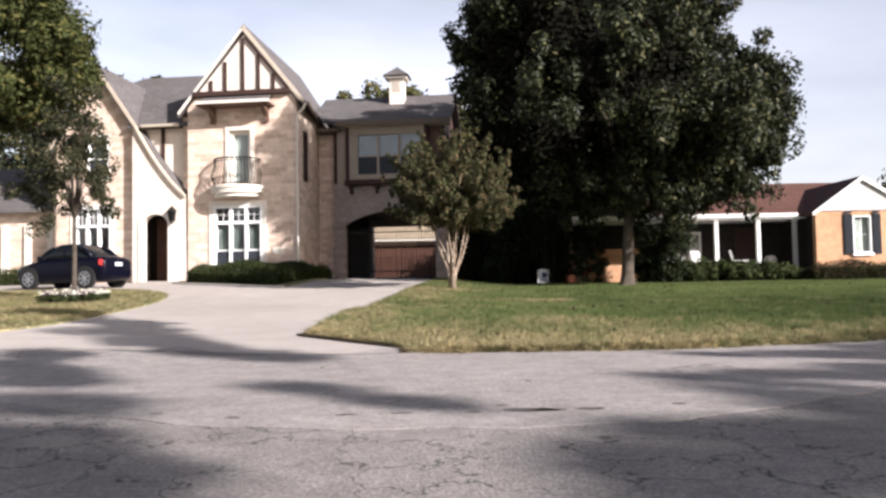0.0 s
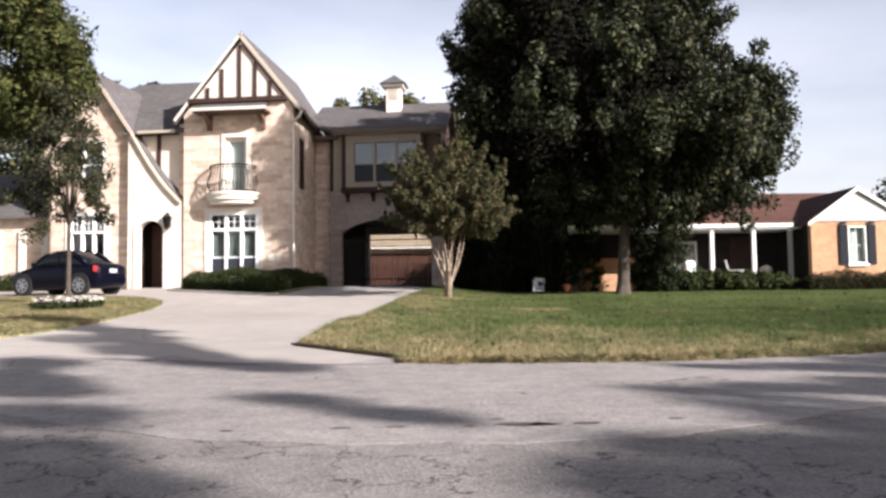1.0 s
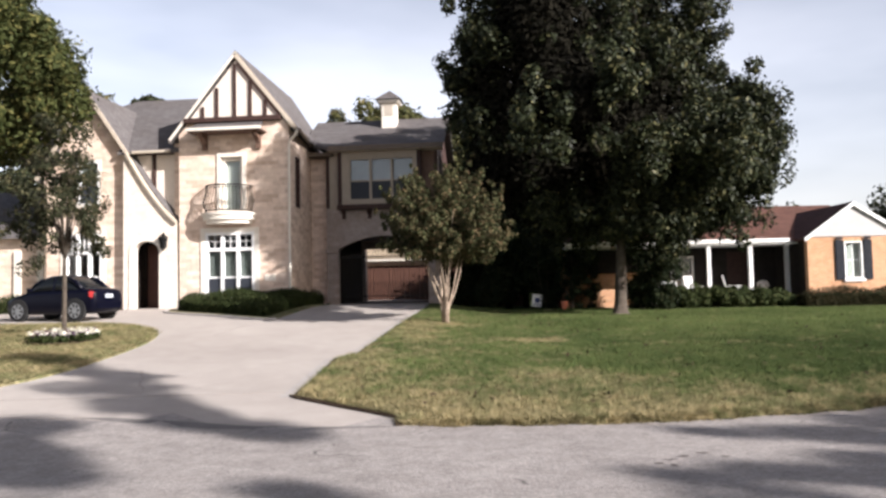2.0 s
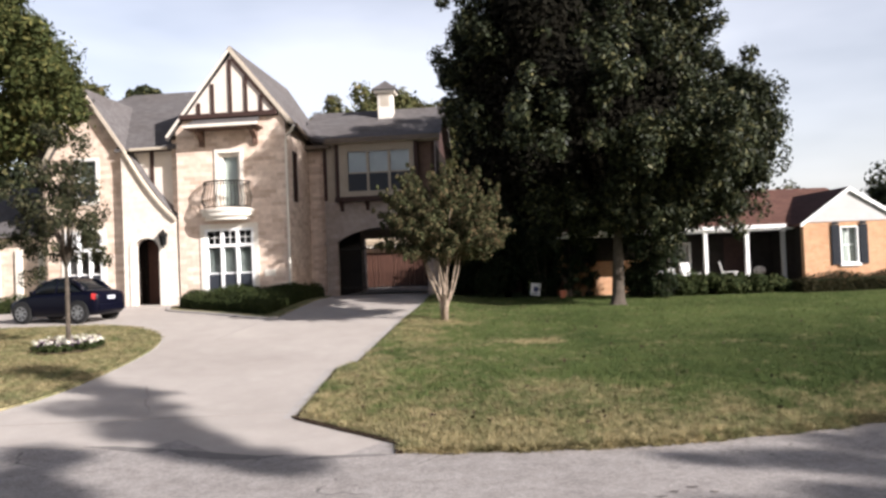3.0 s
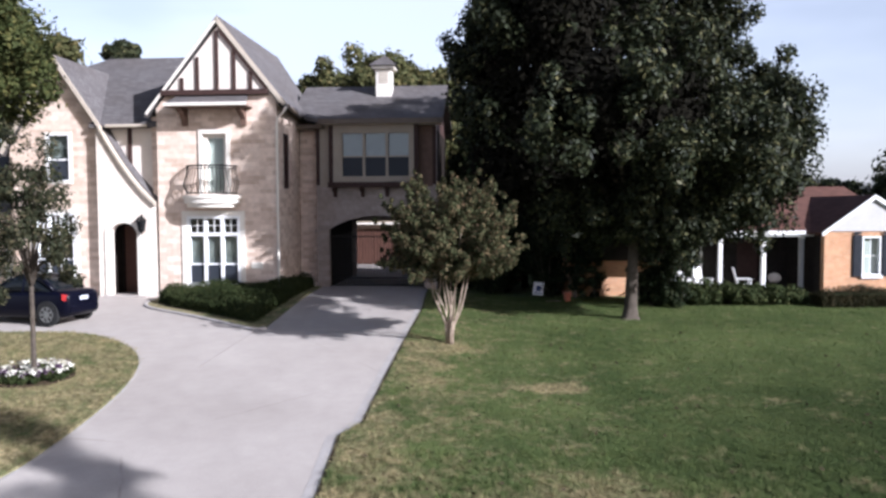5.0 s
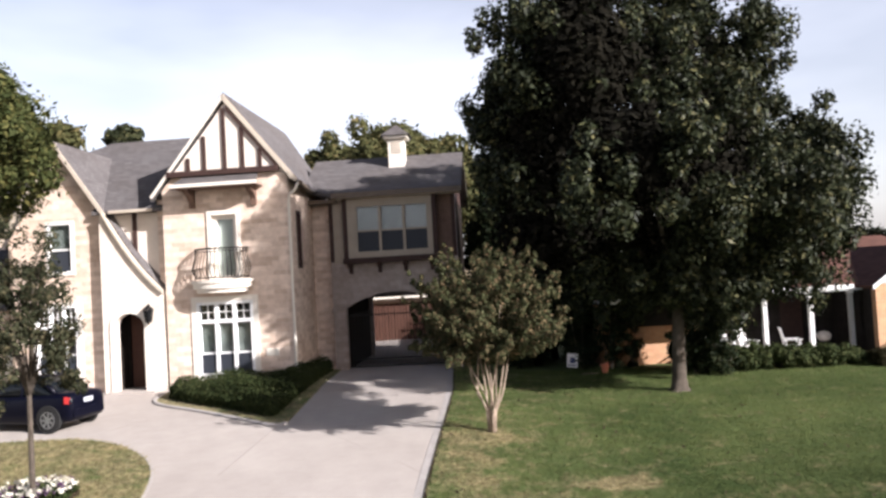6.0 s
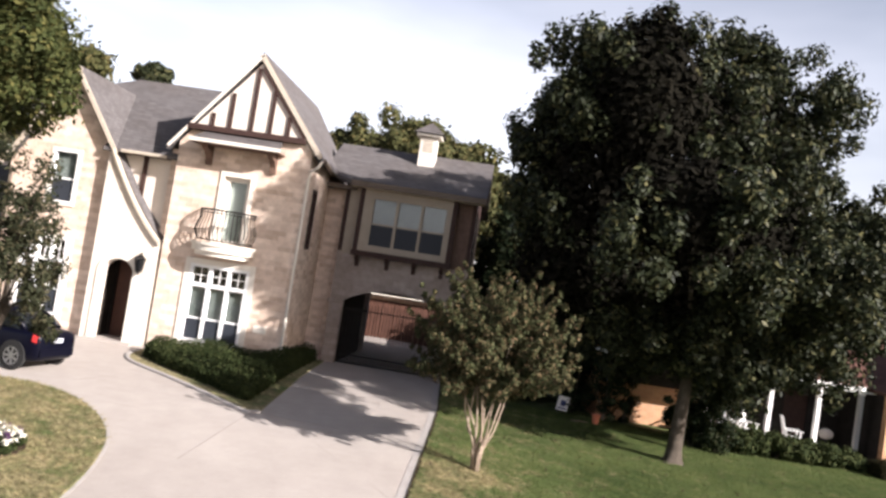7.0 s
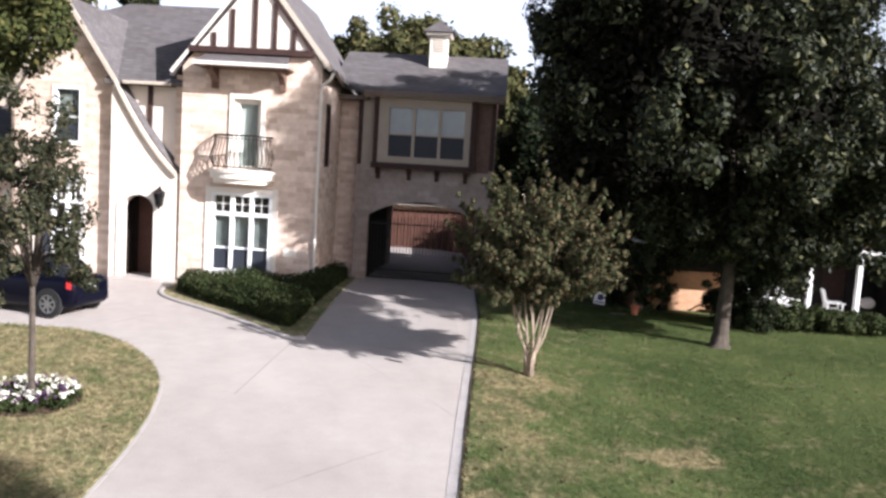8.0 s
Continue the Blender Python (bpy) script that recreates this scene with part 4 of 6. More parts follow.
for side, (ex, ez) in enumerate(((-10.82, 7.16), (-14.3, 6.35))):
    bm = bmesh.new()
    slope(bm, [(LA[0], LF - 0.25, LA[1]), (LA[0], 37, LA[1]), (ex, 37, ez), (ex, LF - 0.25, ez)], 0.12)
    part("roof", bm, SHINGLE, house, "grey shingled slope of the left gable")
    rake((LA[0], LA[1] - 0.03), (ex, ez), 0.12, LF - 0.3, LF - 0.24, TAN)
part("wall", boxes([(-14.1, -13.8, LF + T, 37, 0.7, 6.2)]), BRICK, house)
bm = bmesh.new()
tube(bm, [(-14.02, LF - 0.07, 6.2), (-14.02, LF - 0.07, 0.95)], 0.05)
part("downpipe", bm, BRONZE, house, "dark bronze downpipe")
# low wing further along, with pilasters
part("wall", boxes([(-30, -14.1, 30.2, 30.5, 0.7, 4.2)]), BRICK, house, "tan brick low wing")
for i in range(6):
    px = -14.6 - 0.85 * i
    part("pilaster", boxes([(px - 0.12, px + 0.12, 30.1, 30.198, 0.9, 3.6)]), CREAM, house)
bm = bmesh.new()
slope(bm, [(-30, 34, 6.6), (-14.3, 34, 6.6), (-14.3, 29.8, 4.2), (-30, 29.8, 4.2)], 0.12)
part("roof", bm, SHINGLE, house)

# entry with swooping parapet
E0 = 29.15
swoop = [(-9.06 - 1.86 * k, 4.42 + 2.76 * (0.62 * k + 0.38 * k * k)) for k in [i / 12 for i in range(13)]]
DX0, DX1, DSP = -10.66, -9.72, 3.32
door_hole = [(DX0, 1.12), (DX1, 1.12)] + [((DX0 + DX1) / 2 + (DX1 - DX0) / 2 * math.cos(a), DSP + 0.46 * math.sin(a)) for a in [math.pi * i / 12 for i in range(13)]]
part("wall", plate([(-11.05, 0.7), (-9.02, 0.7)] + swoop + [(-11.05, 7.18)], [door_hole], E0, E0 + 0.3, on_y), LIMESTONE, house, "pale stone entry wall with a swooping top")
part("door_arch", plate([(x + (0.16 if x > -10.19 else -0.16), z) for x, z in door_hole[:2]] + [((DX0 + DX1) / 2 + 0.63 * math.cos(a), DSP + 0.62 * math.sin(a)) for a in [math.pi * i / 12 for i in range(13)]], [[(x, z - 0.001 if z < 1.2 else z) for x, z in door_hole]], E0 - 0.04, E0 + 0.02, on_y), CREAM, house, "moulded stone door surround")
def strip(rings):
    bm = bmesh.new()
    vs = [[bm.verts.new(p) for p in r] for r in rings]
    for r0, r1 in zip(vs, vs[1:]):
        for k in range(len(r0)):
            bm.faces.new((r0[k], r0[(k + 1) % len(r0)], r1[(k + 1) % len(r0)], r1[k]))
    bm.faces.new(vs[0][::-1])
    bm.faces.new(vs[-1])
    return bm


cop = strip([[(x, E0 - 0.12, z - 0.02), (x, E0 - 0.12, z + 0.09), (x, E0 + 0.12, z + 0.09), (x, E0 + 0.12, z - 0.02)] for x, z in swoop])
cop2 = strip([[(x, E0 + 0.121, z + 0.03), (x, E0 + 0.121, z + 0.18), (x, M, z + 0.35), (x, M, z + 0.2)] for x, z in swoop])
part("coping", cop, TAN, house)
part("roof", cop2, SHINGLE, house, "grey swooping entry roof")
# recess walls painted as dark as the shade behind the door arch
part("wall", boxes([(-11.05, -10.7, E0 + 0.3, MD, 0.7, 4.3)]), PASSAGESHADE, house)
part("wall", boxes([(-9.4, -9.02, E0 + 0.3, MD, 0.7, 4.3)]), PASSAGESHADE, house)
part("wall", plate(rect(-10.7, -9.4, 0.7, 4.3), [rect(-10.62, -9.62, 1.13, 3.7)], MD - 0.2, MD - 0.02, on_y), PASSAGESHADE, house)
part("front_door", boxes([(-10.62, -9.62, MD - 0.12, MD - 0.06, 1.14, 3.69)], 0.01), REDWOOD, house, "dark red-brown wooden front door")
entry_step = tagged(part("entry_step", boxes([(-10.9, -9.3, 28.75, 30.1, 0.8, 1.16)], 0.02), CONCRETE, None), "pale concrete step at the front door", "step", kind="structure")
# closing walls behind
part("wall", boxes([(-30, -3.6, 40.2, 40.5, 0.7, 7.2), (-30.3, -30, 30.2, 40.5, 0.7, 4.2), (-3.9, -3.6, 37.8, 40.2, 0.7, 7.2)]), BRICK, house)
part("upper_floor", boxes([(-13.7, -5.1, 29.8, 40, 4.25, 4.5)]), STUCCO, house)
# near-black wall colour, painted to read as unlit rooms behind the glass
part("inner_wall", boxes([(-13.7, -5.1, 33.5, 33.7, 0.8, 4.25), (-13.7, -5.1, 33.5, 33.7, 4.5, 7.2), (-3.55, 0.5, 34.6, 34.7, 4.3, 7.4)]), ROOMSHADE, house, "inner wall coloured dark for a dim room")


# ---- wall lantern, gate, garage ----
def lantern(x, y, z):
    t = thing("wall_lantern", "black iron wall lantern beside the arched door", "lantern", (x, y, z))
    bm = bmesh.new()
    tube(bm, [(x, y + 0.2, z + 0.14), (x, y + 0.05, z + 0.42), (x, y, z + 0.36)], 0.02, 6)
    box(bm, x - 0.06, x + 0.06, y + 0.17, y + 0.2, z - 0.14, z + 0.26)
    part("arm", bm, IRON, t)
    bm = bmesh.new()
    bmesh.ops.create_cone(bm, cap_ends=True, segments=6, radius1=0.075, radius2=0.145, depth=0.40, matrix=Matrix.Translation((x, y, z)))
    part("glass_body", bm, CARGLASS, t)
    bm = bmesh.new()
    bmesh.ops.create_cone(bm, cap_ends=True, segments=6, radius1=0.175, radius2=0.025, depth=0.17, matrix=Matrix.Translation((x, y, z + 0.30)))
    part("cap", bm, IRON, t)
    bm = bmesh.new()
    bmesh.ops.create_cone(bm, cap_ends=True, segments=8, radius1=0.012, radius2=0.05, depth=0.12, matrix=Matrix.Translation((x, y, z - 0.26)))
    part("finial", bm, IRON, t)
    for k in range(6):
        a = math.pi / 3 * k
        bm = bmesh.new()
        tube(bm, [(x + 0.085 * math.cos(a), y + 0.085 * math.sin(a), z - 0.22), (x + 0.165 * math.cos(a), y + 0.165 * math.sin(a), z + 0.22)], 0.014, 4)
        part("bar", bm, IRON, t)
    return t


lamp = lantern(-9.5, 28.97, 3.66)

GY = 33.15
gate = thing("driveway_gate", "black iron bar gate across the archway", "gate", (-1.3, GY, 1.1))
for z in (1.13, 1.42, 3.10):
    part("rail", boxes([(AX0 + 0.03, AX1 - 0.03, GY - 0.02, GY + 0.02, z, z + 0.05)]), IRON, gate)
for i in range(32):
    bx = AX0 + 0.07 + i * 0.119
    part("bar", boxes([(bx - 0.012, bx + 0.012, GY - 0.014, GY + 0.014, 1.12, 3.2 + 0.22 * math.sin(math.pi * i / 31))]), IRON, gate)
    if i < 31:
        part("short_bar", boxes([(bx + 0.05, bx + 0.069, GY - 0.01, GY + 0.01, 1.13, 2.08)]), IRON, gate)
# the house stands at a slight angle to the street
TURN = Matrix.Translation((-4.75, 29.1, 0)) @ Matrix.Rotation(radians(-7), 4, "Z") @ Matrix.Translation((4.75, -29.1, 0))
for ob in (house, gate):
    for o in ob.children_recursive:
        for v in o.data.vertices:
            u = v.co.x + 4.75
            if u < 0 and v.co.y < 45:
                v.co.x = -4.75 + u * (1 - 0.0085 * u)
            elif u >= 0 and v.co.y > 31.5:
                v.co.x -= 0.43
for o in (entry_step, *lamp.children_recursive):
    for v in o.data.vertices:
        u = v.co.x + 4.75
        v.co.x = -4.75 + u * (1 - 0.0085 * u)
for ob in (house, gate, entry_step, lamp):
    ob.matrix_basis = TURN @ ob.matrix_basis
garage = thing("garage", "detached garage with stained cedar doors and tan roof", "garage", (-1, 46, 1.1))
for i in range(32):
    bx = -5.6 + i * 0.3
    part("board", boxes([(bx, bx + 0.285, 45.0, 45.06, 1.05, 3.15)]), REDWOOD, garage)
part("wall", boxes([(-6, 4.5, 45.07, 45.4, 0.8, 3.4), (-6, -5.7, 45.4, 51, 0.8, 3.4), (4.2, 4.5, 45.4, 51, 0.8, 3.4), (-6, 4.5, 51, 51.3, 0.8, 3.4)]), BRICK, garage)
part("fascia", boxes([(-6.3, 4.8, 44.5, 44.58, 3.42, 3.55), (-6.3, 4.8, 44.58, 45.07, 3.38, 3.42)]), CREAM, garage)
bm = bmesh.new()
slope(bm, [(-6.3, 48, 5.2), (4.8, 48, 5.2), (4.8, 44.5, 3.62), (-6.3, 44.5, 3.62)], 0.1)
slope(bm, [(4.8, 48.01, 5.2), (-6.3, 48.01, 5.2), (-6.3, 51.6, 3.62), (4.8, 51.6, 3.62)], 0.1)
part("roof", bm, TANROOF, garage, "tan tiled roof")
fence = thing("fence", "dark-stained board fence between the two houses, with an added return", "fence", (3, 38, 0.8))
for i in range(22):
    bx = 1.15 + i * 0.2
    part("board", boxes([(bx, bx + 0.1985, 37.6, 37.63, 0.75, 2.55 + 0.02 * (i % 3))]), REDWOOD, fence)
# return run added to cast shade on the court behind the gate
for i in range(34):
    by = 37.66 + i * 0.2
    part("board", boxes([(1.15, 1.18, by, by + 0.1985, 0.75, 2.75 + 0.02 * (i % 3))]), REDWOOD, fence)
for z in (1.1, 2.2):
    part("rail", boxes([(1.184, 1.23, 37.69, 44.4, z, z + 0.09)]), REDWOOD, fence)
    part("rail", boxes([(1.15, 5.55, 37.635, 37.68, z, z + 0.09)]), REDWOOD, fence)

# ---- neighbour's ranch house ----
ranch = thing("ranch_house", "low orange brick ranch house with brown roof and white porch", "house", (13, 31, 0.7))
RF = 28.7
RW = (16.36, 17.06, 1.72, 3.14)
part("wall", plate([(14.95, 0.4), (18.6, 0.4), (18.6, 3.34), (14.95, 3.34)], [rect(*RW)], RF, RF + 0.25, on_y), ORANGE, ranch, "orange brick gable wall")
part("gable_siding", plate([(14.95, 3.34), (18.6, 3.34), (16.75, 4.5)], [], RF - 0.03, RF + 0.2, on_y), BOARD, ranch, "white board gable")
for k in range(6):
    z = 3.34 + 0.17 * k
    h = (4.42 - z) / 1.16 * 1.82
    part("siding_board", boxes([(16.76 - h, 16.76 + h, RF - 0.038, RF - 0.031, z, z + 0.166)]), BOARD, ranch)
window(ranch, *RW, RF, 1, None, (2, 2), WHITE, 0.05, blind="all", cloth=DRAPE)
part("window_sill", boxes([(RW[0] - 0.05, RW[1] + 0.05, RF - 0.09, RF - 0.001, RW[2] - 0.1, RW[2])]), WHITE, ranch)
for sx in (RW[0] - 0.36, RW[1] + 0.02):
    bm = boxes([(sx, sx + 0.34, RF - 0.05, RF - 0.002, RW[2] - 0.04, RW[3] + 0.04)])
    for k in range(16):
        z = RW[2] + 0.02 + k * 0.1
        box(bm, sx + 0.04, sx + 0.30, RF - 0.065, RF - 0.045, z, z + 0.07)
    part("shutter", bm, DARKBLUE, ranch, "dark slatted shutter")
RA = (16.75, 4.66)
for ex in (14.8, 18.95):
    bm = bmesh.new()
    slope(bm, [(RA[0], RF - 0.10, RA[1]), (RA[0], 36, RA[1]), (ex, 36, 3.3), (ex, RF - 0.10, 3.3)], 0.1)
    part("roof", bm, BROWNROOF, ranch, "brown shingled gable slope")
    bm = bmesh.new()
    q = [(RA[0], RA[1]), (ex, 3.3), (ex, 3.16), (RA[0], RA[1] - 0.16)]
    prism(bm, [(x, RF - 0.14, z) for x, z in q], [(x, RF - 0.095, z) for x, z in q])
    part("rake_board", bm, WHITE, ranch)
part("wall", boxes([(14.95, 15.2, RF + 0.25, 37, 0.4, 3.2)]), PORCHSHADE, ranch, "wall beside the porch, coloured dark for shade")
part("wall", boxes([(18.35, 18.6, RF + 0.25, 37, 0.4, 3.2)]), ORANGE, ranch)
PW = 31.4
part("wall", boxes([(6.2, 9.8, PW, PW + 0.25, 0.4, 2.15)]), ORANGE, ranch, "orange brick wall")
# upper wall painted dark where the roof shades it
part("wall", plate(rect(6.2, 9.8, 2.15, 3.25), [rect(6.82, 7.36, 2.52, 2.96)], PW + 0.004, PW + 0.25, on_y), PORCHSHADE, ranch, "upper wall coloured dark for the roof's shade")
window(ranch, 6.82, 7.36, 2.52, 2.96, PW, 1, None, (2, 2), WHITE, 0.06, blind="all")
part("wall", plate(rect(9.8, 14.95, 0.4, 3.25), [rect(10.55, 11.5, 1.3, 2.8), rect(12.9, 13.8, 0.95, 2.95)], PW, PW + 0.25, on_y), PORCHSHADE, ranch, "porch wall coloured dark for shade")
window(ranch, 10.55, 11.5, 1.3, 2.8, PW, 1, None, (2, 3), WHITE, 0.08, blind="half")
part("front_door", boxes([(12.9, 13.8, PW + 0.08, PW + 0.14, 0.95, 2.95)], 0.01), TIMBER, ranch, "dark front door")
part("wall", boxes([(6.2, 6.45, PW + 0.25, 37, 0.4, 3.25), (6.2, 18.6, 37, 37.25, 0.4, 3.25)]), ORANGE, ranch)
bm = bmesh.new()
slope(bm, [(5.8, 34.3, 5.12), (18.9, 34.3, 5.12), (18.9, 29.4, 3.3), (5.8, 29.4, 3.34)], 0.1)
part("roof", bm, BROWNROOF, ranch, "brown shingled porch roof")
bm = bmesh.new()
slope(bm, [(18.9, 34.301, 5.12), (5.8, 34.301, 5.12), (5.8, 37.8, 3.3), (18.9, 37.8, 3.3)], 0.1)
prism(bm, [(18.35, 29.5, 3.2), (18.35, 37.6, 3.2), (18.35, 34.3, 5.0)], [(18.6, 29.5, 3.2), (18.6, 37.6, 3.2), (18.6, 34.3, 5.0)])
part("roof", bm, BROWNROOF, ranch)
part("fascia", boxes([(5.8, 14.6, 29.34, 29.4, 3.21, 3.35)]), WHITE, ranch, "white fascia board")
part("porch_ceiling", boxes([(5.85, 14.94, 29.41, PW, 3.14, 3.2)]), WHITE, ranch)
part("porch_floor", boxes([(9.6, 14.9, 29.3, PW, 0.5, 0.93)], 0.02), CONCRETE, ranch)
for px in (11.45, 13.1, 14.55):
    post = part("post", boxes([(px - 0.075, px + 0.075, 29.5, 29.65, 0.93, 3.16)], 0.01), WHITE if px < 14 else BOARD, ranch, "square porch post")
    part("base", boxes([(px - 0.09, px + 0.09, 29.47, 29.65, 0.931, 1.05)], 0.01), WHITE, post)
    part("capital", boxes([(px - 0.09, px + 0.09, 29.47, 29.65, 3.05, 3.158)], 0.01), WHITE, post)


def porch_chair(x, y, z, turn):
    t = thing("porch_chair", "white slatted garden armchair on the porch", "chair", (x, y, z), "chairs on the porch")
    m = pose(x, y, z, 0, 0, turn)
    def p(name, rows, tilt=0):
        bm = bmesh.new()
        for r in rows:
            box(bm, *r)
        if tilt:
            bmesh.ops.rotate(bm, cent=(0, 0.22, 0.42), matrix=Matrix.Rotation(radians(tilt), 3, "X"), verts=bm.verts)
        bmesh.ops.transform(bm, matrix=m, verts=bm.verts)
        part(name, bm, WHITE, t)
    for lx in (-0.27, 0.23):
        p("leg", [(lx, lx + 0.05, -0.25, -0.2, 0, 0.6)])
        p("leg", [(lx, lx + 0.05, 0.2, 0.25, 0, 0.6)])
        p("arm", [(lx - 0.03, lx + 0.08, -0.3, 0.28, 0.6, 0.63)])
    for k in range(5):
        p("seat_slat", [(-0.25, 0.25, -0.25 + k * 0.1, -0.17 + k * 0.1, 0.38, 0.41)])
    for k in range(5):
        p("back_slat", [(-0.24 + k * 0.1, -0.16 + k * 0.1, 0.21, 0.235, 0.42, 1.05)], -14)


porch_chair(12.45, 29.78, 0.93, 75)
porch_chair(10.95, 30.0, 0.93, 20)


def porch_bench(x, y, z):
    """A long white bench with a low slatted back."""
    t = thing("porch_bench", "white painted bench under the porch window", "bench", (x, y, z))
    for lx in (-0.55, 0.5):
        for ly in (-0.2, 0.15):
            part("leg", boxes([(x + lx, x + lx + 0.05, y + ly, y + ly + 0.05, z, z + 0.4)]), WHITE, t)
        part("arm", boxes([(x + lx - 0.02, x + lx + 0.07, y - 0.24, y + 0.2, z + 0.58, z + 0.62)], 0.006), WHITE, t)
        part("arm_post", boxes([(x + lx, x + lx + 0.05, y - 0.2, y - 0.15, z + 0.4, z + 0.58)]), WHITE, t)
    for k in range(4):
        part("seat_slat", boxes([(x - 0.58, x + 0.58, y - 0.22 + k * 0.105, y - 0.13 + k * 0.105, z + 0.4, z + 0.43)]), WHITE, t)
    for k in range(3):
        part("back_slat", boxes([(x - 0.58, x + 0.58, y + 0.2, y + 0.225, z + 0.46 + k * 0.13, z + 0.56 + k * 0.13)]), WHITE, t)


def porch_grill(x, y, z):
    """A small round kettle on legs."""
    t = thing("kettle_grill", "small grey round kettle grill on the porch", "grill", (x, y, z))
    bm = bmesh.new()
    bmesh.ops.create_uvsphere(bm, u_segments=18, v_segments=10, radius=0.24, matrix=Matrix.Translation((x, y, z + 0.62)) @ Matrix.Diagonal((1, 1, 0.8, 1)))
    part("bowl", bm, KERB, t, smooth=True)
    for k in range(3):
        a = 2 * math.pi * k / 3 + 0.4
        bm = bmesh.new()
        tube(bm, [(x + 0.1 * math.cos(a), y + 0.1 * math.sin(a), z + 0.5), (x + 0.24 * math.cos(a), y + 0.24 * math.sin(a), z)], 0.014, 6)
        part("leg", bm, IRON, t)
    part("handle", boxes([(x - 0.06, x + 0.06, y - 0.012, y + 0.012, z + 0.83, z + 0.85)]), IRON, t)


porch_bench(10.0, 30.6, 0.93)
porch_grill(13.75, 30.0, 0.93)


# ---- trees and shrubs ----
def leaf_cloud(rs, clumps, per, size, up=0.25, tail=0.14):
    """Leaves as small folded rhombs, gathered in uneven clumps (x, y, z, rx, ry, rz)."""
    c = np.array(clumps)
    n = len(c) * per
    idx = np.repeat(np.arange(len(c)), per)
    d = rs.normal(size=(n, 3))
    d /= np.linalg.norm(d, axis=1)[:, None]
    r = rs.uniform(0.3, 1, n) ** 0.45 * (1 + tail * rs.normal(size=n))
    pos = c[idx, :3] + d * r[:, None] * c[idx, 3:]
    nor = d * 1.0 + rs.normal(size=(n, 3)) * 0.5 + (0, 0, up)
    nor /= np.linalg.norm(nor, axis=1)[:, None]
    t = np.cross(nor, rs.normal(size=(n, 3)))
    t /= np.linalg.norm(t, axis=1)[:, None]
    b = np.cross(nor, t)
    s = size * rs.uniform(0.6, 1.35, n)[:, None]
    v = np.stack([pos - t * s, pos + b * s * 0.45 - nor * s * 0.12, pos + t * s, pos - b * s * 0.45 - nor * s * 0.12], 1).reshape(-1, 3)
    f = np.arange(n * 4).reshape(-1, 4)
    return v, f


def cloud_mesh(name, v, f, material, parent):
    me = bpy.data.meshes.new(name)
    me.vertices.add(len(v))
    me.vertices.foreach_set("co", v.ravel())
    k = f.shape[1]
    me.loops.add(f.size)
    me.loops.foreach_set("vertex_index", f.ravel())
    me.polygons.add(len(f))
    me.polygons.foreach_set("loop_start", np.arange(0, f.size, k))
    me.update(calc_edges=True)
    me.materials.append(material)
    ob = new(name, me)
    if parent is not None:
        ob.parent = parent
        ob.matrix_parent_inverse = base_of(parent).inverted()
    return ob


def crown_clumps(rs, centre, radii, count, size, lobes=0.12, floor=-0.75, inner=0.35):
    out = []
    while len(out) < count:
        d = rs.normal(size=3)
        d /= np.linalg.norm(d)
        if d[2] < floor:
            continue
        k = 1 + lobes * math.sin(3.1 * d[0] + 2.3 * d[2] + 5 * d[1]) + lobes * 0.7 * math.sin(7 * d[0] - 5 * d[2] + 1.3)
        r = rs.uniform(inner, 1.0) ** 0.5 * k
        s = size * rs.uniform(0.6, 1.25)
        out.append((*(np.array(centre) + d * r * (np.array(radii) - s * 0.75)), s * rs.uniform(0.9, 1.3), s * rs.uniform(0.9, 1.3), s * rs.uniform(0.75, 1.3)))
    return out


def boughs(rs, centre, radii, count, size, lobes=0.12, floor=-0.75):
    """Clumps gathered in boughs, with deep gaps between one bough and the next."""
    out = []
    for bx, by, bz, *_ in crown_clumps(rs, centre, radii, count, 0.95, lobes, floor, 0.6):
        for _ in range(6):
            dx, dy, dz = rs.normal(size=3) * (0.48, 0.48, 0.42)
            s = size * rs.uniform(0.7, 1.2)
            out.append((bx + dx, by + dy, bz + dz, s, s, s * rs.uniform(0.9, 1.5)))
    return out


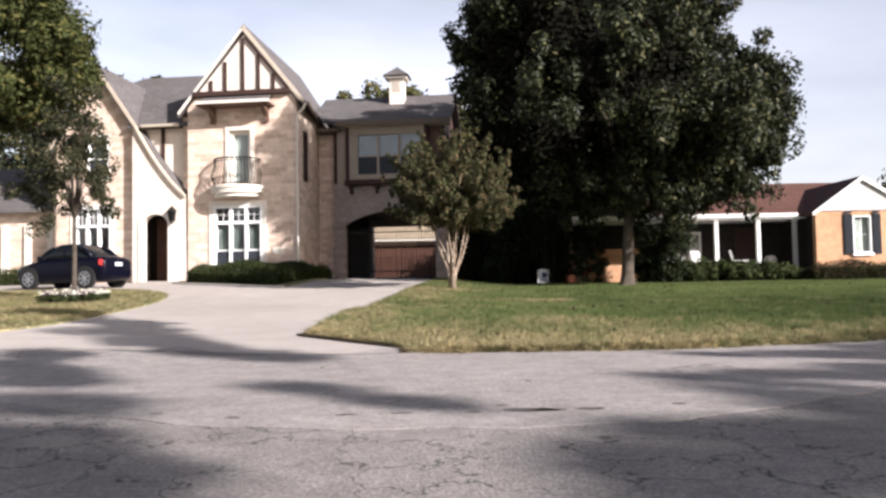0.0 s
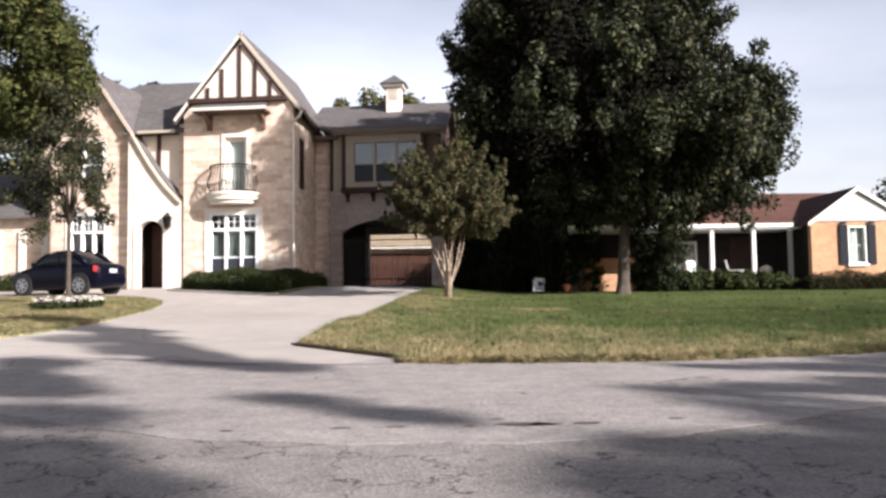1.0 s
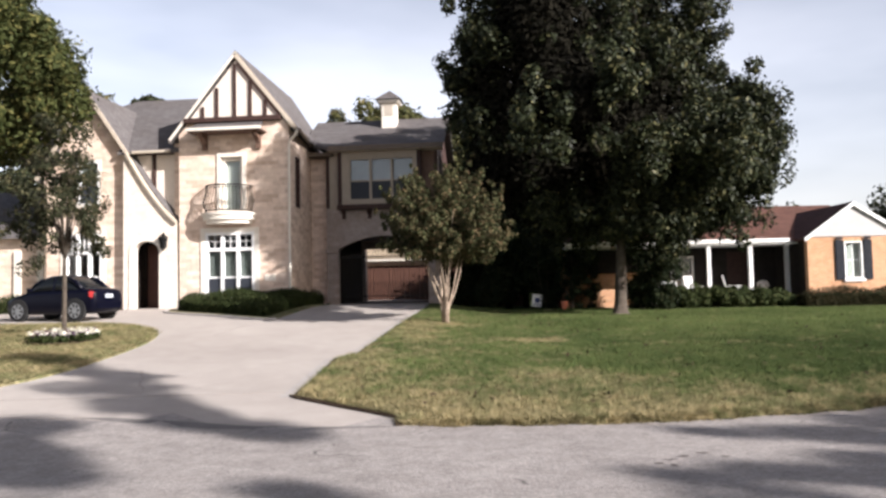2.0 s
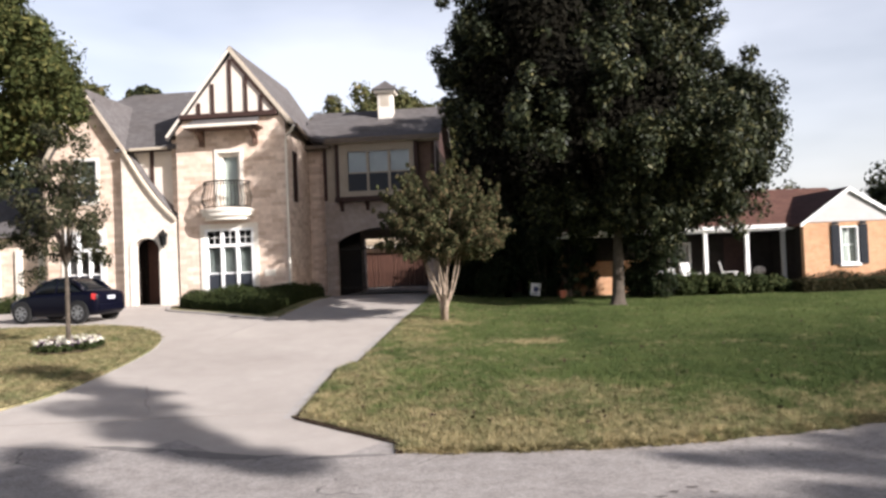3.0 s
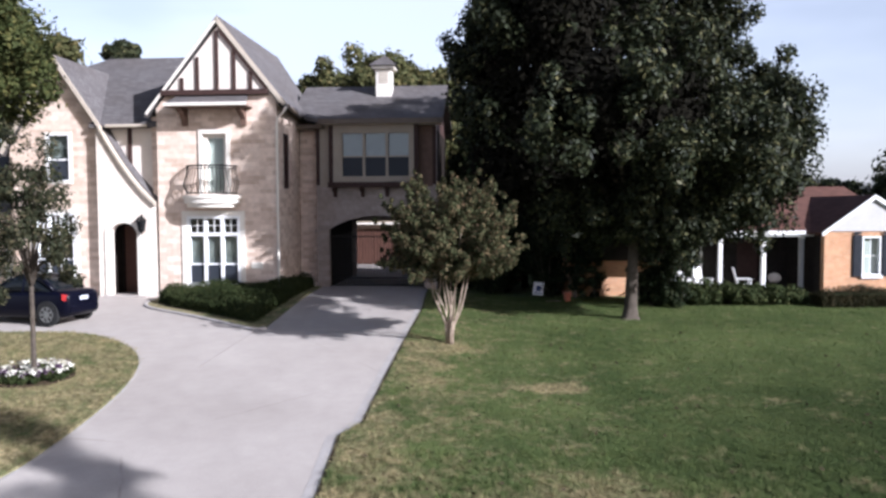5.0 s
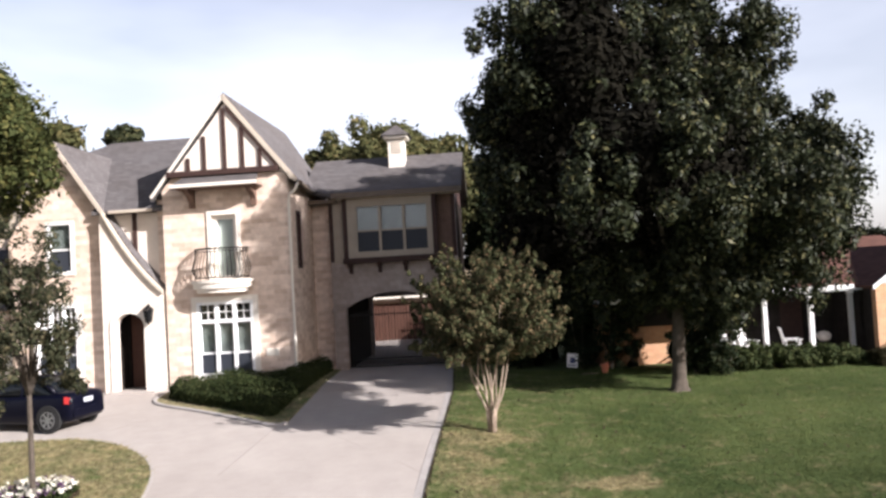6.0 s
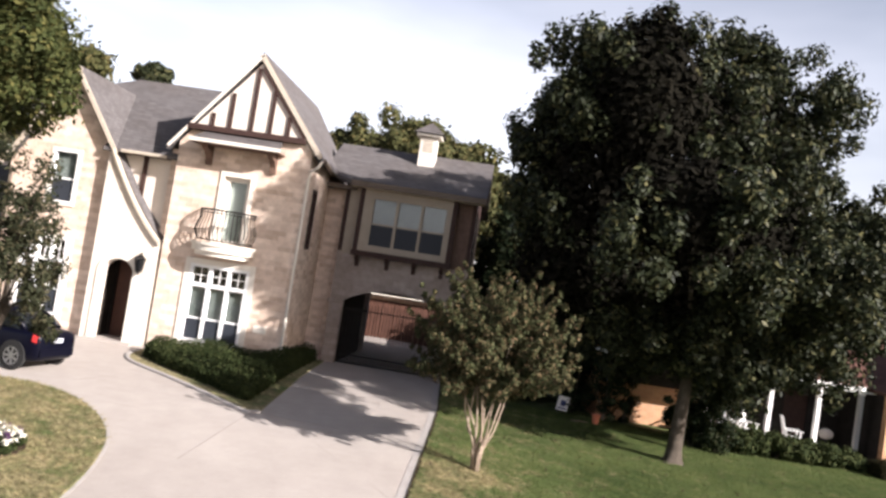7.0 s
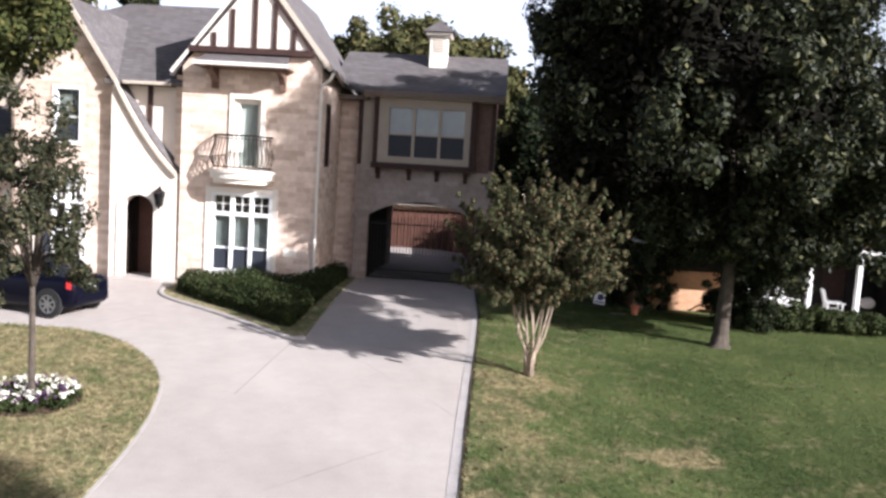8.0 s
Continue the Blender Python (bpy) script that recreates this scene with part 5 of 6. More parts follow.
def tree(seed, base, trunk, centre, radii, count, size, per, leaf, bark, leafmat, label, lean=(0, 0), limbs=9, category="tree", name="tree", flare=1.7, floor=-0.75, lobes=0.12, more=(), fork=None, droop=1.0, core=(), gaps=False):
    rs = np.random.RandomState(seed)
    x, y = base
    z = ground(x, y)
    t = thing(name, label, category, (x, y, z))
    fork = fork or centre[2] - radii[2] * 0.55
    path = [(x + lean[0] * k, y + lean[1] * k, z - 0.1 + (fork - z + 0.1) * k) for k in (0, 0.03, 0.08, 0.2, 0.5, 0.8, 1)]
    bm = bmesh.new()
    tube(bm, path, [trunk * s for s in (flare * 1.25, flare, 1.25, 1.05, 0.95, 0.85, 0.7)], 12)
    for v in bm.verts:
        a = math.atan2(v.co.y - y, v.co.x - x)
        low = max(0, 1 - (v.co.z - z) / 0.5)
        v.co.x += math.cos(a) * trunk * (0.12 * math.sin(5 * a) + 0.05 * math.sin(3 * a + v.co.z * 4)) * (0.4 + 2.5 * low)
        v.co.y += math.sin(a) * trunk * (0.12 * math.sin(5 * a) + 0.05 * math.sin(3 * a + v.co.z * 4)) * (0.4 + 2.5 * low)
    part("trunk", bm, bark, t, smooth=True)
    gather = boughs if gaps else crown_clumps
    clumps = gather(rs, centre, radii, count, size, lobes, floor)
    for c, r, n in more:
        clumps += gather(rs, c, r, n, size, lobes, -1.0)
    if gaps:
        # a tuft that stands alone in the air is left out
        c = np.array([q[:3] for q in clumps])
        near = (np.linalg.norm(c[:, None] - c[None], axis=2) < 1.25).sum(1)
        clumps = [q for q, n in zip(clumps, near) if n > 7]
    top = Vector(path[-1])
    order = sorted(range(len(clumps)), key=lambda i: rs.uniform())
    for i in order[:limbs]:
        e = Vector(clumps[i][:3])
        mid = top.lerp(e, 0.5) + Vector((0, 0, 0.35 + 0.1 * radii[2]))
        bm = bmesh.new()
        tube(bm, [top - Vector((0, 0, 0.2)), top.lerp(mid, 0.5), mid, mid.lerp(e, 0.6), e], [trunk * k for k in (0.55, 0.42, 0.3, 0.18, 0.06)], 7)
        part("limb", bm, bark, t, smooth=True)
    clumps = [(*c[:3], c[3], c[4], c[5] * droop) for c in clumps]
    v, f = leaf_cloud(rs, clumps, per, leaf)
    cloud_mesh("crown", v, f, leafmat, t)
    # the dense heart of the crown, coloured near black to stand for its shade
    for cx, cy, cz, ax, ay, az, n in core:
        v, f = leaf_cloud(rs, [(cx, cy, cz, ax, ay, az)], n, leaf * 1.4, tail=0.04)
        cloud_mesh("inner_growth", v, f, SHADEBLACK, t)
    return t


BIGCROWN = (((7.4, 25.9, 7.2), (5.2, 5.7, 3.5), 24), ((10.4, 25.8, 6.2), (2.6, 3.2, 2.2), 16), ((3.8, 26.2, 5.6), (2.4, 2.9, 1.6), 5), ((7.0, 26.2, 4.7), (2.7, 2.8, 1.2), 8), ((9.2, 25.6, 4.5), (1.7, 1.8, 1.0), 7), ((8.2, 25.4, 3.6), (1.0, 1.2, 1.0), 5),
            ((10.3, 25.2, 4.4), (1.6, 1.7, 0.9), 8), ((11.3, 25.7, 5.0), (1.0, 1.5, 0.9), 4), ((7.1, 25.0, 4.2), (1.5, 1.2, 0.9), 8), ((5.4, 26.0, 4.7), (1.7, 2.0, 1.2), 5), ((6.4, 26.9, 4.0), (1.6, 1.3, 0.9), 6),
            ((2.9, 25.4, 8.2), (1.9, 2.7, 2.6), 8), ((3.3, 25.3, 10.6), (2.2, 2.8, 2.2), 10), ((6.2, 25.8, 11.5), (3.2, 3.0, 1.7), 15), ((8.7, 26.0, 10.9), (2.4, 2.8, 1.7), 14), ((4.2, 23.4, 10.2), (1.7, 1.9, 2.4), 6), ((4.8, 21.3, 7.2), (2.2, 1.3, 1.7), 8),
            ((9.9, 26.0, 8.6), (2.4, 3.2, 2.2), 15), ((12.2, 26.0, 6.3), (1.0, 1.2, 0.8), 5), ((11.2, 26.0, 7.8), (1.2, 1.8, 1.6), 7), ((8.4, 22.4, 6.0), (2.6, 2.0, 1.4), 5))
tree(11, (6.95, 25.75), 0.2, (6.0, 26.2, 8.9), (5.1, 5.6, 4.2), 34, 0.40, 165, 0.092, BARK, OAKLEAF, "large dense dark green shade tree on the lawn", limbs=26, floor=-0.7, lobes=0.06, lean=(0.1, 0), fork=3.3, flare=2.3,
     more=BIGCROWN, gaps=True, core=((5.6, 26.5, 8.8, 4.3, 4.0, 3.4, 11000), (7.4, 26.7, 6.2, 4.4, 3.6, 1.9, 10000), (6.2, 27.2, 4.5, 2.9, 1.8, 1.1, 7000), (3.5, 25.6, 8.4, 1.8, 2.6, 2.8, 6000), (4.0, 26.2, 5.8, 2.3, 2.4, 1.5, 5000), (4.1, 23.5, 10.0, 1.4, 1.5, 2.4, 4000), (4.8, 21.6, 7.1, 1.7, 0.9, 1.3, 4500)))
tree(12, (-15.4, 24.6), 0.2, (-14.4, 25.5, 8.9), (3.85, 3.6, 3.7), 140, 0.66, 400, 0.10, BARK, AUTUMNLEAF, "tall green tree beside the driveway", limbs=8)
tree(13, (-8.3, 18.5), 0.055, (-8.4, 18.5, 3.85), (1.2, 1.2, 2.0), 84, 0.24, 120, 0.052, BARK, YOUNGLEAF, "young slender tree in a round flower bed", limbs=14, flare=1.2, lobes=0.3)


def crape(seed, base, centre, radii):
    rs = np.random.RandomState(seed)
    x, y = base
    z = ground(x, y)
    t = thing("crape_myrtle", "multi-stemmed crape myrtle with pale bark beside the drive", "tree", (x, y, z))
    # sprays of foliage that reach up and out from the heads of the stems
    clumps = []
    heart = Vector((x + 0.05, y, z + 2.25))
    for _ in range(185):
        a, el = rs.uniform(0, 2 * math.pi), math.asin(rs.uniform(-0.42, 1.0))
        reach = 1 / math.hypot(math.cos(el) / radii[0], math.sin(el) / (radii[2] if el > 0 else 0.95)) * rs.uniform(0.62, 1.16)
        d = Vector((math.cos(a) * math.cos(el), math.sin(a) * math.cos(el), math.sin(el)))
        for k, s in ((0.45, 0.27), (0.6, 0.24), (0.74, 0.19), (0.86, 0.15), (0.96, 0.11), (1.05, 0.08), (1.12, 0.05)):
            p = heart + d * reach * k + Vector(rs.normal(size=3) * 0.05) + Vector((0, 0, 0.26 * k * k * math.cos(el)))
            clumps.append((*p, s * 0.85, s * 0.85, s * 1.25))
    for i in range(10):
        a = 2 * math.pi * i / 10 + rs.uniform(-0.2, 0.2)
        r0, r1, w = rs.uniform(0.02, 0.085), rs.uniform(0.16, 0.54), rs.uniform(-1.2, 1.2)
        e = (x + math.cos(a) * r1, y + math.sin(a) * r1, z + rs.uniform(1.3, 1.9))
        tip = min(clumps[5:], key=lambda c: (Vector(c[:3]) - Vector((x + math.cos(a) * 1.0, y + math.sin(a) * 1.0, z + 3.0))).length)[:3]
        bm = bmesh.new()
        tube(bm, [(x + math.cos(a) * r0, y + math.sin(a) * r0, z - 0.05), (x + math.cos(a + w) * (r0 + 0.04), y + math.sin(a + w) * (r0 + 0.04), z + 0.45), (x + math.cos(a - w) * r1 * 0.6, y + math.sin(a - w) * r1 * 0.6, z + 0.95), e, ((e[0] + tip[0]) / 2, (e[1] + tip[1]) / 2, (e[2] + tip[2]) / 2 + 0.2), tip], [0.031, 0.026, 0.021, 0.017, 0.011, 0.005], 7)
        part("stem", bm, CRAPEBARK, t, smooth=True)
    v, f = leaf_cloud(rs, clumps, 60, 0.046)
    cloud_mesh("crown", v, f, CRAPELEAF, t)


crape(21, (0.9, 21.4), (0.92, 21.4, 3.5), (1.72, 1.7, 1.95))

# woods behind the houses; the trees added across the street come below
for i, (bx, by, h, r, m) in enumerate(((-6.5, 52, 13.0, 3.8, WOODLEAF), (-4.6, 51, 13.4, 3.0, WOODLEAF), (-1.4, 50.5, 14.0, 3.0, WOODLEAF), (1.9, 50.5, 13.0, 3.0, WOODLEAF), (-3.0, 54, 14.8, 3.8, WOODLEAF), (0.6, 53, 14.2, 3.6, WOODLEAF), (3.3, 51, 12.0, 3.2, WOODLEAF), (6.2, 50, 10.2, 3.0, WOODLEAF),
                                       (-20.6, 47, 14.8, 3.4, WOODLEAF), (-16.3, 47, 13.9, 1.2, OAKLEAF), (-24.5, 46, 14.5, 4.5, OAKLEAF), (27, 52, 6.6, 3.4, OAKLEAF), (31.5, 50, 7.2, 3.8, OAKLEAF), (37, 50, 8.5, 4.5, OAKLEAF), (22, 56, 6.2, 3, OAKLEAF))):
    tree(40 + i, (bx, by), 0.25, (bx, by, h - r * 1.1), (r, r, r * 1.1), 60, r * 0.24, 260, 0.2, BARK, m, "distant leafy tree behind the roofs" if by > 45 else "leafy tree", limbs=4, category="tree")
for i, (bx, by, h, rx, ry) in enumerate(((3.1, 36.7, 8.3, 1.6, 1.5), (5.0, 34.9, 7.8, 1.5, 1.5), (4.0, 33.2, 5.2, 1.3, 1.1), (6.0, 33.6, 6.0, 1.5, 1.2), (9.5, 40.5, 8.5, 3.2, 2.5))):
    # trunks painted near black, as if in shade
    tree(60 + i, (bx, by), 0.14, (bx, by, 0.9 + (h - 0.9) / 2), (rx, ry, (h - 0.9) / 2), 62, 0.6, 260, 0.12, SHADEBLACK, SHRUBLEAF, "dark dense evergreen in the side yard", limbs=4, floor=-1.0)
# unseen row added on the far side of the street to cut sky light
for i in range(11):
    bx, by, h = -44 + 8.4 * i, -14.5 - 1.6 * (i % 3), 9.2 + 0.5 * (i * 7 % 4)
    tree(80 + i, (bx, by), 0.22, (bx, by, h * 0.56), (4.4, 2.6, h * 0.44), 46, 1.1, 130, 0.26, BARK, OAKLEAF, "unseen tree added across the street to block low sky light", limbs=4, floor=-0.95)


def street_oak(seed, base, shade, filler):
    """A tall open oak across the street. Its boughs stand where their shade falls on the ground (x, y, size)."""
    rs = np.random.RandomState(seed)
    x, y = base
    t = thing("tree", "tall open oak across the road that dapples the street", "tree", (x, y, 0))
    bm = bmesh.new()
    tube(bm, [(x, y, -0.1), (x, y, 0.5), (x, y + 0.1, 4), (x, y + 0.3, 8.5)], [0.6, 0.42, 0.36, 0.25], 12)
    part("trunk", bm, BARK, t, smooth=True)
    clumps = []
    for sx, sy, s in shade:
        h = rs.uniform(11, 14.5)
        p = Vector((sx, sy, 0)) + SUN_DIR * (h / SUN_DIR.z)
        clumps.append((*p, s, s, s * 0.8))
    for _ in range(filler):
        a, r = rs.uniform(0, 2 * math.pi), rs.uniform(2, 7)
        s = rs.uniform(0.7, 1.2)
        clumps.append((x + 2 + r * math.cos(a), y - 3 + 0.7 * r * math.sin(a), rs.uniform(9, 15), s, s, s * 0.8))
    for c in clumps[len(shade)::3]:
        e, top = Vector(c[:3]), Vector((x, y + 0.3, 8.3))
        bm = bmesh.new()
        tube(bm, [top, top.lerp(e, 0.4) + Vector((0, 0, 0.8)), top.lerp(e, 0.75) + Vector((0, 0, 0.4)), e], [0.12, 0.07, 0.04, 0.02], 7)
        part("limb", bm, BARK, t, smooth=True)
    v, f = leaf_cloud(rs, clumps, 150, 0.15)
    cloud_mesh("crown", v, f, OAKLEAF, t)


SHADE = [(1.35, 2.6, 0.35), (2.8, 3.7, 0.4), (2.4, 3.4, 0.4), (3.2, 4.3, 0.4), (-1.6, 8.9, 0.5), (-2.8, 9.7, 0.55), (-4.0, 10.9, 0.6), (-5.4, 12.4, 0.6), (-3.4, 7.0, 0.4), (-2.6, 5.6, 0.4), (-0.8, 6.1, 0.32), (0.1, 5.2, 0.3), (4.6, 7.8, 0.5), (6.4, 7.4, 0.7), (8.5, 7.0, 0.8),
         (2.9, 5.4, 0.5), (4.6, 5.3, 0.6), (-1.8, 2.9, 0.7), (1.9, 3.3, 0.6), (3.6, 2.8, 0.8), (-3.8, 4.2, 0.7), (-8.3, 16.2, 0.6), (-4.6, 8.4, 0.6), (-3.2, 4.6, 0.5), (5.8, 6.4, 0.7), (7.8, 8.6, 0.7), (6.8, 5.2, 0.7),
         (3.4, 8.1, 0.3), (4.5, 7.8, 0.4), (5.6, 8.3, 0.6), (6.4, 8.9, 0.6), (3.2, 6.3, 0.35), (4.2, 6.1, 0.45), (5.3, 6.0, 0.5), (2.5, 6.2, 0.3), (-2.4, 5.5, 0.5), (-1.9, 4.1, 0.5), (-1.2, 3.3, 0.4), (1.4, 3.2, 0.45), (2.1, 2.9, 0.5), (1.6, 4.05, 0.25), (2.3, 4.0, 0.3), (2.9, 4.6, 0.4), (-4.6, 9.6, 0.5), (-3.1, 6.9, 0.35), (-7.2, 15.3, 0.5), (-6.2, 14.2, 0.5), (-5.3, 13.5, 0.5), (-4.6, 12.4, 0.5), (-3.9, 11.3, 0.5), (-3.3, 10.4, 0.45), (-2.6, 9.5, 0.45), (-1.9, 9.1, 0.3), (-4.4, 8.6, 0.4), (-3.6, 7.7, 0.45), (4.4, 6.6, 0.4), (5.2, 7.2, 0.45)]
street_oak(70, (20, -11), SHADE, 24)


def shrub(seed, x, y, rx, ry, h, material, label, leaf=0.06, count=26, per=150, name="shrub"):
    rs = np.random.RandomState(seed)
    z = ground(x, y)
    t = thing(name, label, "shrub", (x, y, z))
    cl = crown_clumps(rs, (x, y, z + h * 0.48), (rx, ry, h * 0.55), count, min(rx, ry, h) * 0.42, 0.12, -0.95)
    for k in range(4):
        bm = bmesh.new()
        e = cl[k][:3]
        tube(bm, [(x, y, z - 0.05), (x * 0.5 + e[0] * 0.5, y * 0.5 + e[1] * 0.5, z + h * 0.25), e], [0.03, 0.02, 0.006], 5)
        part("stem", bm, BARK, t)
    v, f = leaf_cloud(rs, cl, per, leaf)
    cloud_mesh("foliage", v, f, material, t)


for i, (sx, sy, rx, h) in enumerate(((9.2, 28.1, 0.75, 2.3), (8.5, 28.4, 0.6, 1.7), (6.3, 30.85, 0.75, 3.4), (5.4, 31.6, 1.1, 3.4), (7.1, 31.0, 0.55, 3.2), (9.4, 29.0, 1.2, 3.6), (8.7, 29.9, 0.7, 2.9), (8.6, 29.6, 0.7, 1.3), (10.4, 28.6, 0.8, 0.98), (11.3, 28.6, 0.8, 0.92), (12.1, 28.5, 0.75, 0.8), (12.9, 28.4, 0.75, 0.78), (13.8, 28.6, 0.6, 0.7), (5.6, 32.6, 0.8, 1.6), (3.2, 32.4, 0.8, 1.3), (2.0, 33.6, 0.8, 1.8))):
    shrub(100 + i, sx, sy, rx, rx * 0.8, h, HEDGELEAF if h < 1 else SHRUBLEAF, "dark leafy shrub by the ranch house" if sx > 6 else "dark leafy shrub in the side yard")


def hedge(seed, poly, height, label, leaf=0.036, density=1500, green=HEDGELEAF):
    """A clipped hedge over an outline: a core painted near black as inner shade, and a coat of small leaves."""
    rs = np.random.RandomState(seed)
    xs, ys = [p[0] for p in poly], [p[1] for p in poly]
    t = thing("hedge", label, "hedge", (sum(xs) / len(xs), sum(ys) / len(ys), ground(xs[0], ys[0])))
    core = sheet("core", [(p[0] * 0.9 + sum(xs) / len(xs) * 0.1, p[1] * 0.9 + sum(ys) / len(ys) * 0.1) for p in poly], height - 0.2, height, 0.5, HEDGESHADE, parent=t)
    def rounding(p):
        """How high the hedge stands at a point: it slopes off within a foot of its edge."""
        gap = 9.0
        for a, b in zip(poly, poly[1:] + poly[:1]):
            a, b, q = Vector(a), Vector(b), Vector(p)
            k = max(0, min(1, (q - a).dot(b - a) / (b - a).length_squared))
            gap = min(gap, (q - a - (b - a) * k).length)
        return 0.62 + 0.38 * min(1, gap / 0.4)
    pts = []
    area = (max(xs) - min(xs)) * (max(ys) - min(ys))
    for _ in range(int(area * density)):
        p = (rs.uniform(min(xs), max(xs)), rs.uniform(min(ys), max(ys)))
        if inside(p, poly):
            bumpy = 0.07 * math.sin(p[0] * 3.1 + p[1]) + 0.05 * math.sin(p[1] * 4.3 + p[0])
            pts.append((p[0], p[1], ground(*p) + height * rounding(p) + bumpy + rs.uniform(-0.12, 0.09)))
    for (x0, y0), (x1, y1) in zip(poly, poly[1:] + poly[:1]):
        n = int(math.hypot(x1 - x0, y1 - y0) * height * density * 1.4)
        for _ in range(n):
            k = rs.uniform()
            px, py = x0 + (x1 - x0) * k + rs.normal() * 0.05, y0 + (y1 - y0) * k + rs.normal() * 0.05
            pts.append((px, py, ground(px, py) + rs.uniform(0.03, height * 0.68)))
    pts = np.array(pts)
    v, f = leaf_cloud(rs, np.c_[pts, np.full((len(pts), 3), 0.04)], 1, leaf)
    cloud_mesh("foliage", v, f, green, t)


hedge(130, [(-4.75, 24.3), (-6.2, 25.7), (-7.7, 27.0), (-8.5, 27.9), (-8.5, 28.6), (-5.1, 28.7), (-4.55, 32.2), (-3.95, 32.2)], 0.62, "low clipped green hedge before the brick gable")
hedge(131, [(14.3, 27.5), (22, 27.5), (22, 28.3), (14.3, 28.3)], 0.74, "clipped olive hedge under the ranch window", green=OLIVELEAF)
hedge(132, [(-26, 28.3), (-13.3, 28.7), (-13.3, 29.3), (-26, 29.3)], 0.6, "low clipped hedge along the brick wing")

# ---- flower bed, sign, pot ----
def boxes_mesh(name, rows, material):
    return finish(boxes(rows, 0.005), name, material)



bed = thing("flower_bed", "round bed of pale pansies under the young tree", "flower bed", (-8.3, 18.5, ground(-8.3, 18.5)))
ring = [(-8.3 + 0.82 * math.cos(a), 18.5 + 0.76 * math.sin(a)) for a in [2 * math.pi * i / 28 for i in range(28)]]
sheet("soil", ring, 0.085, 0.1, 0.35, SOIL, 0.02, bed)
rs = np.random.RandomState(5)
pl, pw, pd = [], [], []
for _ in range(120):
    a, r = rs.uniform(0, 2 * math.pi), 0.76 * math.sqrt(rs.uniform(0.02, 1))
    x, y = -8.3 + r * math.cos(a), 18.5 + r * 0.9 * math.sin(a)
    z = ground(x, y) + 0.1
    pl.append((x, y, z + 0.06, 0.11, 0.11, 0.08))
    (pw if rs.uniform() < 0.62 else pd).append((x, y, z + 0.15 + rs.uniform(0, 0.08), 0.06, 0.06, 0.04))
v, f = leaf_cloud(rs, pl, 22, 0.05)
cloud_mesh("foliage", v, f, HEDGELEAF, bed)
v, f = leaf_cloud(rs, pw, 10, 0.034, 1.5)
cloud_mesh("pale_pansy", v, f, PETAL, bed)["kind"] = "stuff"
v, f = leaf_cloud(rs, pd, 9, 0.03, 1.5)
cloud_mesh("purple_pansy", v, f, PETALDARK, bed)["kind"] = "stuff"

sx, sy = 4.85, 31.0
sz = ground(sx, sy) + 0.05
sign = thing("yard_sign", "small white yard sign on wire legs", "sign", (sx, sy, sz))
panel = part("panel", boxes([(sx - 0.2, sx + 0.2, sy - 0.006, sy + 0.006, sz + 0.12, sz + 0.62)]), SIGNWHITE, sign)
part("emblem", boxes([(sx - 0.08, sx + 0.1, sy - 0.0085, sy - 0.006, sz + 0.28, sz + 0.48)]), SIGNBLUE, panel)
part("print_bar", boxes([(sx - 0.15, sx + 0.15, sy - 0.0085, sy - 0.006, sz + 0.18, sz + 0.22)]), SIGNBLUE, panel)
for lx in (-0.14, 0.14):
    bm = bmesh.new()
    tube(bm, [(sx + lx, sy + 0.01, sz - 0.05), (sx + lx, sy + 0.01, sz + 0.5)], 0.006, 5)
    part("leg", bm, IRON, sign)
sign.matrix_basis = sign.matrix_basis @ Matrix.Rotation(radians(7), 4, "Y")
pot = thing("flower_pot", "small terracotta pot standing on the lawn", "pot", (5.8, 29.9, ground(5.8, 29.9) + 0.05))
bm = bmesh.new()
pz = ground(5.8, 29.9) + 0.05
bmesh.ops.create_cone(bm, cap_ends=True, segments=20, radius1=0.095, radius2=0.135, depth=0.27, matrix=Matrix.Translation((5.8, 29.9, pz + 0.135)))
part("body", bm, TERRACOTTA, pot, smooth=False)
bm = bmesh.new()
bmesh.ops.create_cone(bm, cap_ends=True, segments=20, radius1=0.155, radius2=0.155, depth=0.07, matrix=Matrix.Translation((5.8, 29.9, pz + 0.30)))
part("rim", bm, TERRACOTTA, pot)
stick = new("garden_stake", boxes_mesh("garden_stake", [(4.95, 5.55, 29.86, 29.9, pz + 0.0, pz + 0.04)], CRAPEBARK))
tagged(stick, "pale wooden stake lying on the grass by the pot", "stake")


